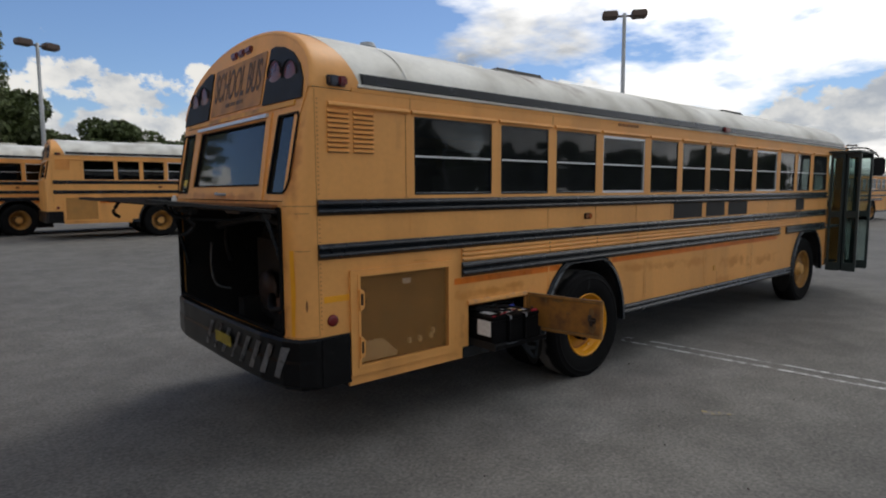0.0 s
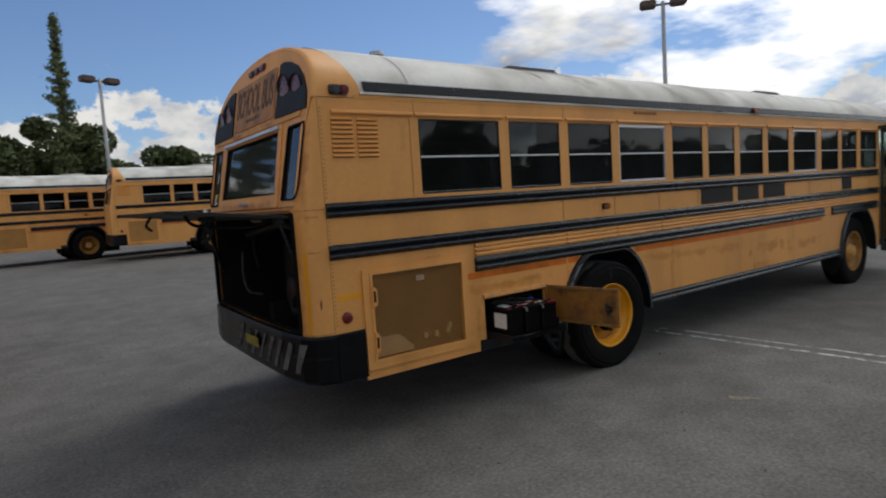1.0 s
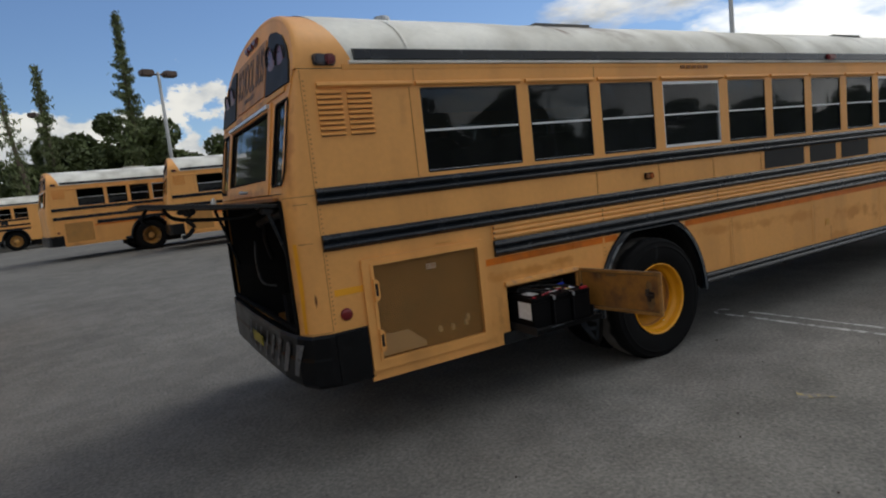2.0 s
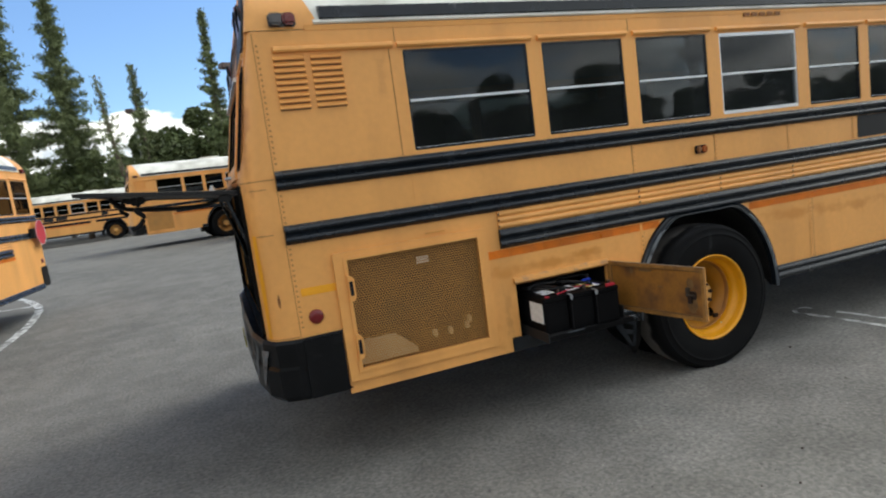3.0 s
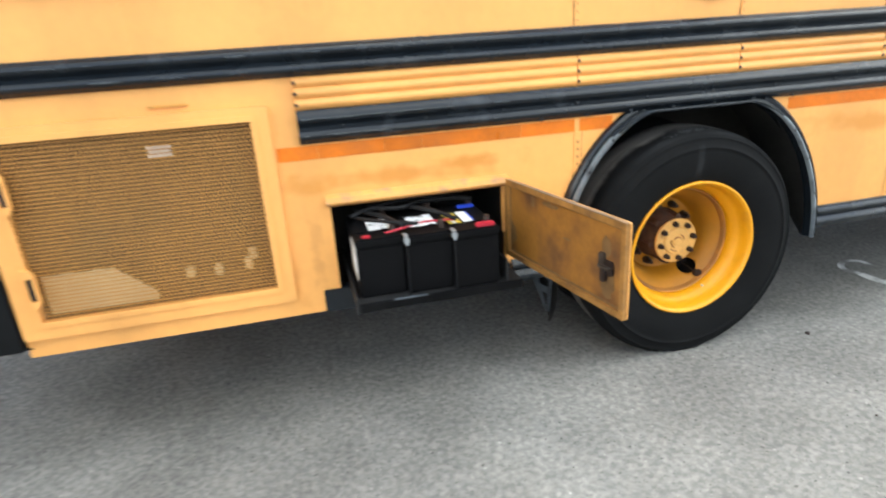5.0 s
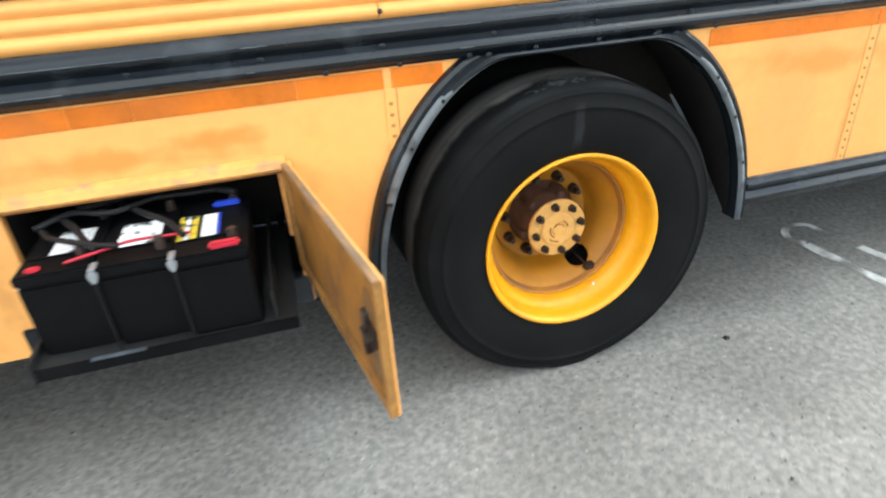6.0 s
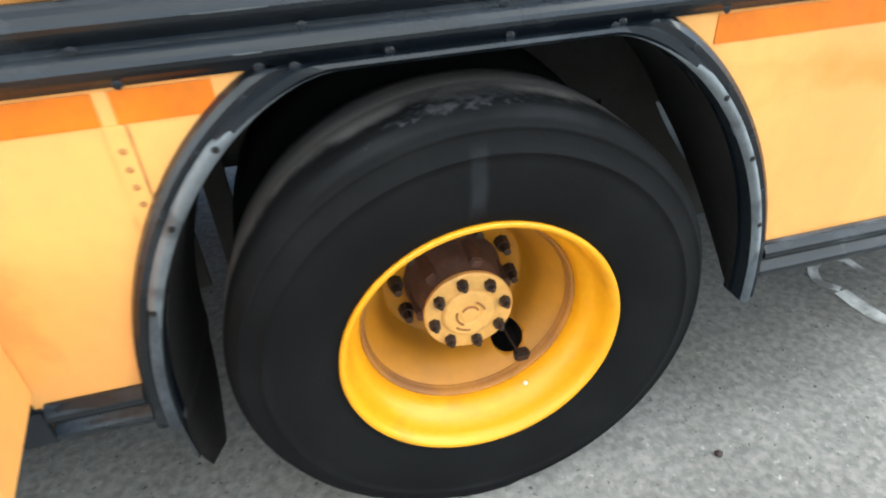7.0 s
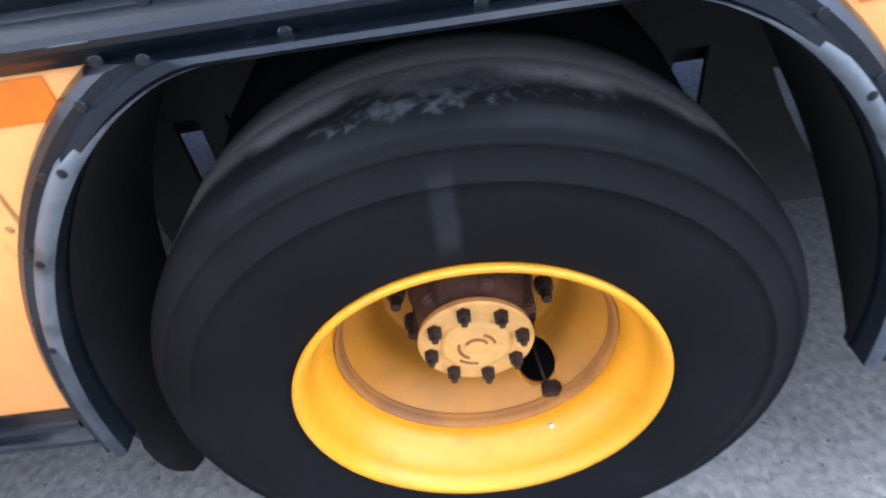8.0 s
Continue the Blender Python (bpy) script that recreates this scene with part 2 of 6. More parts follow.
TAPE = material("orange_reflector", (0.64, 0.155, 0.004), 0.32, var=0.18, scale=9, dirt=(0.42, 0.12, 0.02, 0.6), dirt_scale=5, per_object=0.25)
RED_LENS = material("red_lens", (0.15, 0.006, 0.008), 0.3, var=0.15, scale=10, coat=0.2)
AMBER_LENS = material("amber_lens", (0.40, 0.10, 0.02), 0.25, var=0.2, scale=20)
WARNING_LENS = material("dull_red_lens", (0.13, 0.018, 0.012), 0.3, var=0.4, scale=14, dirt=(0.05, 0.03, 0.025, 0.6), dirt_scale=9, coat=0.3)
SMOKED = material("smoked_lens", (0.035, 0.03, 0.035), 0.22, var=0.3, scale=8, coat=0.4)
LETTER = material("letter_black", (0.085, 0.045, 0.020), 0.6, var=0.4, scale=12, dirt=(0.30, 0.15, 0.05, 0.5), dirt_scale=9, dirt_at=(0.5, 0.75))
GREY_STRIPE = material("grey_stripe", (0.26, 0.27, 0.285), 0.6, var=0.4, scale=10, dirt=(0.04, 0.04, 0.04, 0.9), dirt_scale=14, dirt_at=(0.56, 0.66))
LABEL_WHITE = material("label_white", (0.72, 0.72, 0.70), 0.5, var=0.15, scale=30)
LABEL_SILVER = material("label_silver", (0.80, 0.81, 0.83), 0.4, var=0.2, scale=30, dirt=(0.05, 0.05, 0.05, 1.0), dirt_scale=34, dirt_at=(0.55, 0.61))
LABEL_YELLOW = material("label_yellow", (0.62, 0.46, 0.04), 0.5, var=0.2, scale=30, dirt=(0.03, 0.03, 0.02, 1.0), dirt_scale=34, dirt_at=(0.52, 0.60))
PLATE_YELLOW = material("plate_yellow", (0.30, 0.25, 0.03), 0.6, var=0.3, scale=20, dirt=(0.05, 0.045, 0.03, 0.9), dirt_scale=16)
RED_PAINT = material("red_plastic", (0.42, 0.015, 0.035), 0.4, var=0.15, scale=10)
BLUE_PAINT = material("blue_plastic", (0.02, 0.06, 0.50), 0.4, var=0.15, scale=10)
CABLE_BLACK = material("cable_black", (0.010, 0.010, 0.011), 0.55, var=0.2, spec=0.2)
BATTERY = material("battery_case", (0.0038, 0.0038, 0.0044), 0.55, var=0.3, scale=8, bump=0.05, dirt=(0.011, 0.0105, 0.010, 0.5), dirt_scale=8, spec=0.09)
RADIATOR = material("dusty_radiator", (0.045, 0.025, 0.011), 0.85, var=0.25, scale=5, fine=80, bump=0.2, dirt=(0.085, 0.048, 0.021, 0.7), dirt_scale=3)
DUST_SHEET = material("dusty_board", (0.55, 0.42, 0.24), 0.9, var=0.15, scale=8, fine=60)
SCREEN = material("screen_yellow", (0.44, 0.21, 0.048), 0.55, var=0.15, scale=4, fine=50, dirt=(0.30, 0.17, 0.05, 0.6), dirt_scale=3)
DOOR_FRAME = material("door_green_black", (0.024, 0.036, 0.035), 0.4, var=0.2, scale=5)
VINYL = material("seat_vinyl", (0.035, 0.040, 0.040), 0.55, var=0.2, scale=5)
INTERIOR = material("interior_grey", (0.28, 0.29, 0.28), 0.7, var=0.1)
FLOOR_DARK = material("floor_dark", (0.03, 0.03, 0.03), 0.7, var=0.2)
GLASS = pane_material("tinted_glass", (0.30, 0.33, 0.34), ior=1.42, haze=0.03, dust=0.014)
GLASS_REAR = pane_material("rear_glass", (0.30, 0.33, 0.33), ior=1.45, haze=0.03, dust=0.025)
GLASS_DARK = pane_material("dark_glass", (0.05, 0.06, 0.065))
GLASS_CLEAR = pane_material("door_glass", (0.62, 0.70, 0.68))
LINE_WHITE = material("line_paint", (0.62, 0.62, 0.60), 0.8, var=0.12, scale=8, fine=90, bump=0.3, dirt=(0.19, 0.185, 0.175, 1.0), dirt_scale=9, dirt_at=(0.42, 0.60))
LINE_YELLOW = material("old_yellow_paint", (0.34, 0.27, 0.10), 0.8, var=0.2, scale=10, dirt=(0.17, 0.165, 0.155, 1.0), dirt_scale=16, dirt_at=(0.36, 0.52))
POLE = material("galvanised_pole", (0.42, 0.43, 0.43), 0.5, 0.3, var=0.12, scale=3)
POLE_DARK = material("bronze_head", (0.10, 0.065, 0.05), 0.5, var=0.2, scale=4)
BARK = material("bark", (0.13, 0.10, 0.075), 0.9, var=0.3, scale=6, bump=0.5, bump_scale=30)
LEAF = material("leaf", (0.085, 0.112, 0.034), 0.65, var=0.5, scale=0.6, fine=6)
LEAF_DARK = material("needle", (0.135, 0.165, 0.065), 0.7, var=0.5, scale=0.7, fine=6)
ASPHALT = material("asphalt", (0.176, 0.170, 0.157), 0.9, var=0.16, scale=0.35, fine=25, bump=0.3, bump_scale=65, dirt=(0.10, 0.097, 0.092, 0.45), dirt_scale=0.45, dirt_at=(0.48, 0.72), spec=0.1)


def layered(m, mask, colour):
    """Mix a colour over what a material has so far."""
    nt = m.node_tree
    b = nt.nodes["Principled BSDF"]
    old = b.inputs["Base Color"].links[0].from_socket
    mx = nt.nodes.new("ShaderNodeMix")
    mx.data_type = "RGBA"
    nt.links.new(mask, mx.inputs[0]), nt.links.new(old, mx.inputs[6])
    mx.inputs[7].default_value = (*colour, 1)
    nt.links.new(mx.outputs[2], b.inputs["Base Color"])


def stain(m, centre, half, colour, amount, grain=12.0, broken=0.9, edge=0.35):
    """A soft-edged, patchy stain or painted light, of a given place and size, on one thing's paint."""
    nt = m.node_tree
    N, L = nt.nodes.new, nt.links.new
    co = N("ShaderNodeTexCoord")
    v = co.outputs["Object"]
    for op, k in (("SUBTRACT", centre), ("DIVIDE", half), ("ABSOLUTE", None)):
        n = N("ShaderNodeVectorMath")
        n.operation = op
        L(v, n.inputs[0])
        if k:
            n.inputs[1].default_value = k
        v = n.outputs[0]
    sx = N("ShaderNodeSeparateXYZ")
    L(v, sx.inputs[0])
    far = sx.outputs[0]
    for o in sx.outputs[1:]:
        n = N("ShaderNodeMath")
        n.operation = "MAXIMUM"
        L(far, n.inputs[0]), L(o, n.inputs[1])
        far = n.outputs[0]
    no = N("ShaderNodeTexNoise")
    no.inputs["Scale"].default_value, no.inputs["Detail"].default_value = grain, 6.0
    L(co.outputs["Object"], no.inputs["Vector"])
    add = N("ShaderNodeMath")
    add.operation = "MULTIPLY_ADD"
    add.inputs[1].default_value = broken * 2
    L(no.outputs["Fac"], add.inputs[0]), L(far, add.inputs[2])
    mr = N("ShaderNodeMapRange")
    mr.interpolation_type = "SMOOTHSTEP"
    mr.inputs["From Min"].default_value, mr.inputs["From Max"].default_value = 1.0 + broken - edge, 1.0 + broken
    mr.inputs["To Min"].default_value, mr.inputs["To Max"].default_value = amount, 0.0
    L(add.outputs[0], mr.inputs["Value"])
    layered(m, mr.outputs["Result"], colour)


# paint of the near bus, with its own wear
SIDE_YELLOW = YELLOW.copy()
SIDE_YELLOW.name = "bus_yellow_side"
for x, z, hx, hz, a in ((1.78, 0.975, 0.50, 0.045, 0.75), (1.42, 0.96, 0.22, 0.05, 0.5), (2.05, 0.995, 0.20, 0.03, 0.6), (3.95, 0.975, 0.50, 0.055, 0.75), (4.6, 0.95, 0.5, 0.05, 0.6), (5.2, 0.93, 0.5, 0.07, 0.7), (6.3, 0.84, 0.5, 0.09, 0.85), (7.3, 0.80, 0.5, 0.08, 0.8), (6.0, 0.64, 0.4, 0.06, 0.6),
                         (3.62, 0.62, 0.10, 0.10, 0.4), (1.35, 0.60, 0.06, 0.12, 0.4)):
    stain(SIDE_YELLOW, (x, 0, z), (hx, 9, hz), (0.58, 0.23, 0.035), a, 6.0, 1.5, 1.0)
for x, z, hx, hz, a in ((2.50, 0.70, 0.015, 0.25, 0.4), (4.10, 0.75, 0.02, 0.30, 0.45), (1.45, 0.72, 0.03, 0.20, 0.35), (2.25, 0.78, 0.05, 0.14, 0.3), (5.82, 0.70, 0.02, 0.14, 0.5), (0.85, 2.2, 0.04, 0.16, 0.25)):
    stain(SIDE_YELLOW, (x, 0, z), (hx, 9, hz), (0.40, 0.17, 0.04), a, 14.0, 1.2, 1.0)
NEAR_ROOF = WHITE_ROOF.copy()
NEAR_ROOF.name = "roof_white_stained"
for x, y, hx, hy, a in ((2.85, 0.50, 0.45, 0.42, 0.8), (2.45, 0.30, 0.05, 0.30, 0.7), (3.6, 0.9, 0.4, 0.35, 0.5), (8.3, 0.8, 0.5, 0.5, 0.6), (5.6, 0.5, 0.3, 0.4, 0.4), (1.6, 0.9, 0.3, 0.4, 0.35), (6.9, 0.4, 0.10, 0.4, 0.5), (4.4, 0.35, 0.08, 0.35, 0.5)):
    stain(NEAR_ROOF, (x, y, 0), (hx, hy, 9), (0.17, 0.12, 0.08), min(0.95, a * 1.25), 5.0, 1.0, 1.0)
REAR_YELLOW = YELLOW.copy()
REAR_YELLOW.name = "bus_yellow_rear"
for y, z, hy, hz, a in ((0.40, 2.0, 0.05, 0.40, 0.5), (0.08, 1.95, 0.05, 0.35, 0.7), (0.20, 1.55, 0.10, 0.30, 0.5), (1.22, 2.38, 1.2, 0.05, 0.6), (0.20, 0.95, 0.12, 0.12, 0.5), (1.22, 1.745, 1.0, 0.05, 0.7), (1.3, 2.55, 0.06, 0.3, 0.35)):
    stain(REAR_YELLOW, (0, y, z), (9, hy, hz), (0.42, 0.15, 0.035), a, 8.0, 0.9, 0.8)
TYRE_WORN = RUBBER.copy()
TYRE_WORN.name = "scuffed_tyre_rubber"
stain(TYRE_WORN, (3.03, -0.018, 0.96), (0.40, 0.016, 0.07), (0.022, 0.0225, 0.024), 0.6, 10.0, 0.6, 0.8)
stain(TYRE_WORN, (3.05, 0.16, 0.5), (9, 0.125, 9), (0.16, 0.148, 0.136), 0.9, 9.0, 0.5, 0.4)
stain(TYRE_WORN, (3.035, 0.014, 1.005), (0.10, 0.020, 0.06), (0.085, 0.088, 0.094), 0.6, 48.0, 2.6, 1.3)
stain(TYRE_WORN, (3.08, 0.045, 1.01), (0.13, 0.030, 0.06), (0.055, 0.056, 0.06), 0.6, 60.0, 2.8, 1.2)
stain(TYRE_WORN, (3.045, -0.04, 0.90), (0.022, 0.03, 0.10), (0.055, 0.058, 0.062), 0.36, 7.0, 0.5, 0.9)


def asphalt_detail(m):
    """Pale stones in a grey binder, with dark pits and a few bright chips."""
    nt = m.node_tree
    N, L = nt.nodes.new, nt.links.new
    b = nt.nodes["Principled BSDF"]
    co = N("ShaderNodeTexCoord")

    def tint(fac, p0, c0, p1, c1, amount):
        r = N("ShaderNodeValToRGB")
        r.color_ramp.elements[0].position, r.color_ramp.elements[0].color = p0, (*c0, 1)
        r.color_ramp.elements[1].position, r.color_ramp.elements[1].color = p1, (*c1, 1)
        L(fac, r.inputs[0])
        mx = N("ShaderNodeMix")
        mx.data_type, mx.blend_type = "RGBA", "MULTIPLY"
        mx.inputs[0].default_value = amount
        L(b.inputs["Base Color"].links[0].from_socket, mx.inputs[6]), L(r.outputs[0], mx.inputs[7])
        L(mx.outputs[2], b.inputs["Base Color"])

    def noise_of(scale, detail):
        n = N("ShaderNodeTexNoise")
        n.inputs["Scale"].default_value, n.inputs["Detail"].default_value = scale, detail
        L(co.outputs["Object"], n.inputs["Vector"])
        return n.outputs["Fac"]

    vo = N("ShaderNodeTexVoronoi")
    vo.inputs["Scale"].default_value = 62
    L(co.outputs["Object"], vo.inputs["Vector"])
    sx = N("ShaderNodeSeparateXYZ")
    L(vo.outputs["Color"], sx.inputs[0])
    tint(sx.outputs[0], 0.05, (0.80, 0.81, 0.82), 0.95, (1.24, 1.23, 1.20), 0.55)
    tint(noise_of(38, 3.0), 0.38, (0.76, 0.76, 0.76), 0.62, (1.22, 1.22, 1.21), 0.65)
    tint(noise_of(52, 2.0), 0.27, (0.30, 0.30, 0.30), 0.34, (1, 1, 1), 0.9)
    tint(noise_of(44, 2.0), 0.69, (1, 1, 1), 0.74, (1.7, 1.7, 1.68), 0.9)
    tint(noise_of(2.6, 5.0), 0.40, (0.90, 0.90, 0.90), 0.62, (1.07, 1.07, 1.07), 1.0)


# ground brightness put into the colour: darker foreground, lighter in the bus's shade
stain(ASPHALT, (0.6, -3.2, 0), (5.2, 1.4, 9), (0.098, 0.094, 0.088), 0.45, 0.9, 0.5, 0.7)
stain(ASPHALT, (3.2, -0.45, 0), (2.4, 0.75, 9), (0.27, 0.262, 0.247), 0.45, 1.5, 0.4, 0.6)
asphalt_detail(ASPHALT)

# ---- building helpers ----
MIRROR = 1      # -1 while a bus is built with its left side where the right one is


def part(name, bm, mat, parent, label="", smooth=False):
    if MIRROR < 0:
        bmesh.ops.scale(bm, vec=(1, -1, 1), verts=bm.verts)
    bmesh.ops.recalc_face_normals(bm, faces=bm.faces)
    me = bpy.data.meshes.new(name)
    bm.to_mesh(me)
    bm.free()
    for m in (mat if isinstance(mat, (list, tuple)) else [mat]):
        me.materials.append(m)
    for p in me.polygons:
        p.use_smooth = smooth
    ob = new(name, me)
    if parent is not None:
        ob.parent = parent
    if label:
        tagged(ob, label)
    return ob


def box(bm, x0, x1, y0, y1, z0, z1, bevel=0.0):
    vs = bmesh.ops.create_cube(bm, size=1)["verts"]
    for v in vs:
        v.co = Vector(((x0 + x1) / 2 + v.co.x * (x1 - x0), (y0 + y1) / 2 + v.co.y * (y1 - y0), (z0 + z1) / 2 + v.co.z * (z1 - z0)))
    if bevel:
        es = list({e for v in vs for e in v.link_edges})
        bmesh.ops.bevel(bm, geom=es, offset=bevel, segments=2, affect="EDGES")
    return bm


def boxed(*a, bevel=0.0):
    return box(bmesh.new(), *a, bevel=bevel)


def prism(bm, outline, x0, x1, steps=1):
    """An outline in (y, z) drawn out along x."""
    rings = [[bm.verts.new((x0 + (x1 - x0) * i / steps, y, z)) for y, z in outline] for i in range(steps + 1)]
    n = len(outline)
    for a, b in zip(rings, rings[1:]):
        for k in range(n):
            bm.faces.new((a[k], a[(k + 1) % n], b[(k + 1) % n], b[k]))
    bm.faces.new(rings[0]), bm.faces.new(rings[-1][::-1])
    return bm


def lathe(bm, profile, cx, cz, seg=64, y_sign=1.0, y0=0.0, closed=False):
    """A profile of (radius, y) turned about an axle along y."""
    rings = []
    for k in range(seg):
        a = 2 * math.pi * k / seg
        rings.append([bm.verts.new((cx + r * math.cos(a), y0 + y_sign * y, cz + r * math.sin(a))) for r, y in profile])
    n = len(profile)
    for k in range(seg):
        a, b = rings[k], rings[(k + 1) % seg]
        for i in range(n if closed else n - 1):
            j = (i + 1) % n
            bm.faces.new((a[i], a[j], b[j], b[i]))
    return bm


def tube(bm, pts, r, seg=8):
    pts = [Vector(p) for p in pts]
    rings = []
    for i, p in enumerate(pts):
        d = (pts[min(i + 1, len(pts) - 1)] - pts[max(i - 1, 0)]).normalized()
        u = d.cross(Vector((0, 0, 1)) if abs(d.z) < 0.9 else Vector((1, 0, 0))).normalized()
        w = d.cross(u)
        rr = r[i] if isinstance(r, (list, tuple)) else r
        rings.append([bm.verts.new(p + rr * (u * math.cos(2 * math.pi * k / seg) + w * math.sin(2 * math.pi * k / seg))) for k in range(seg)])
    for a, b in zip(rings, rings[1:]):
        for k in range(seg):
            bm.faces.new((a[k], a[(k + 1) % seg], b[(k + 1) % seg], b[k]))
    bm.faces.new(rings[0][::-1]), bm.faces.new(rings[-1])
    return bm


def smooth_path(pts, n=6):
    """A softened line through a few points."""
    pts = [Vector(p) for p in pts]
    out = []
    for i in range(len(pts) - 1):
        p0, p1, p2, p3 = pts[max(i - 1, 0)], pts[i], pts[i + 1], pts[min(i + 2, len(pts) - 1)]
        for k in range(n):
            t = k / n
            out.append(0.5 * ((2 * p1) + (p2 - p0) * t + (2 * p0 - 5 * p1 + 4 * p2 - p3) * t * t + (3 * p1 - p0 - 3 * p2 + p3) * t ** 3))
    return out + [pts[-1]]


def plate(outer, holes, thick, place):
    """A flat plate with holes; place(u, v, w) lays it into the bus, w from 0 (face) to thick."""
    cu = bpy.data.curves.new("outline", "CURVE")
    cu.dimensions, cu.fill_mode, cu.extrude = "2D", "BOTH", thick / 2
    for line in (outer, *holes):
        sp = cu.splines.new("POLY")
        sp.points.add(len(line) - 1)
        for p, (u, v) in zip(sp.points, line):
            p.co = (u, v, 0, 1)
        sp.use_cyclic_u = True
    ob = bpy.data.objects.new("outline", cu)
    me = bpy.data.meshes.new_from_object(ob)
    bm = bmesh.new()
    bm.from_mesh(me)
    bpy.data.objects.remove(ob), bpy.data.curves.remove(cu), bpy.data.meshes.remove(me)
    bmesh.ops.remove_doubles(bm, verts=bm.verts, dist=1e-5)
    for v in bm.verts:
        v.co = Vector(place(v.co.x, v.co.y, v.co.z + thick / 2))
    return bm


def rect(u0, u1, v0, v1, r=0.0, n=4):
    if not r:
        return [(u0, v0), (u1, v0), (u1, v1), (u0, v1)]
    out = []
    for cu, cv, a0 in ((u1 - r, v0 + r, -90), (u1 - r, v1 - r, 0), (u0 + r, v1 - r, 90), (u0 + r, v0 + r, 180)):
        for k in range(n + 1):
            a = radians(a0 + 90 * k / n)
            out.append((cu + r * math.cos(a), cv + r * math.sin(a)))
    return out


def side_place(y):
    return lambda u, v, w: (u, y + w, v)


def rounded_strip(bm, x0, x1, z0, z1, y0, proud, ribs):
    """A pressed rail along the side, with rounded ribs."""
    out = [(y0 + 0.004, z0)]
    n = 8 * ribs
    for i in range(n + 1):
        f = i / n
        out.append((y0 - proud * (0.30 + 0.70 * abs(math.sin(math.pi * ribs * f)) ** (1.3 if ribs == 2 else 0.9)), z0 + (z1 - z0) * f))
    out.append((y0 + 0.004, z1))
    return prism(bm, out, x0, x1, max(1, int((x1 - x0) / 0.7)))


def arch(cx, half_low, half_top, z_low, z_top, n=7):
    """A wheel arch's edge, from its front foot over the flat top to its rear foot, in (x, z)."""
    out = []
    for sgn in (1, -1):
        leg = []
        for i in range(n + 1):
            a = math.pi / 2 * i / n
            leg.append((cx + sgn * (half_top + (half_low - half_top) * max(0.0, math.cos(a)) ** 1.25), z_low + (z_top - z_low) * math.sin(a)))
        out += leg if sgn > 0 else leg[::-1]
    return out

# ---- the school bus ----
WIDE, EAVE, RISE = 2.44, 2.45, 0.530
WINDOWS = [(0.99, 1.78, False), (1.885, 2.485, False), (2.595, 3.195, False), (3.31, 4.06, True), (4.18, 4.75, False), (4.86, 5.42, False),
           (5.535, 6.085, False), (6.21, 6.76, False), (6.885, 7.585, True), (7.71, 8.27, False), (8.385, 8.92, False), (9.06, 9.69, False)]
SILL, HEAD, MEET = 1.767, 2.325, 2.045
REAR_AXLE, FRONT_AXLE, AXLE_Z = 3.057, 8.94, 0.50
LENGTH = 10.90


def rear_x(z):
    """The back wall: upright below, leaning forward above the engine hatch."""
    return 0.03 + 0.19 * max(0.0, z - 1.72)


def roof_point(s, inset=0.0):
    """The roof's outline in (y, z): s from 0 (right eave) to 1 (left eave)."""
    a = math.pi * (1 - s)
    c, h = math.cos(a), math.sin(a)
    k = 2 / 2.15
    return (WIDE / 2 + (WIDE / 2 - inset) * math.copysign(abs(c) ** k, c), EAVE + (RISE - inset) * abs(h) ** k)


def loft(bm, rings):
    vs = [[bm.verts.new(p) for p in ring] for ring in rings]
    for a, b in zip(vs, vs[1:]):
        for k in range(len(a) - 1):
            bm.faces.new((a[k], a[k + 1], b[k + 1], b[k]))
    return bm


def side_outline():
    rear = arch(REAR_AXLE, 0.625, 0.225, 0.47, 1.115)
    front = arch(FRONT_AXLE, 0.625, 0.225, 0.47, 1.115)
    line = [(0.42, 0.47)] + [(1.447, 0.47)] + rear[::-1][:-1] + [(rear[0][0], 0.505)] + [(front[-1][0], 0.505)] + front[::-1][1:-1] + [(front[0][0], 0.505), (LENGTH - 0.25, 0.505), (LENGTH - 0.25, EAVE), (0.20, EAVE), (0.20, 0.83), (0.42, 0.83)]
    return line


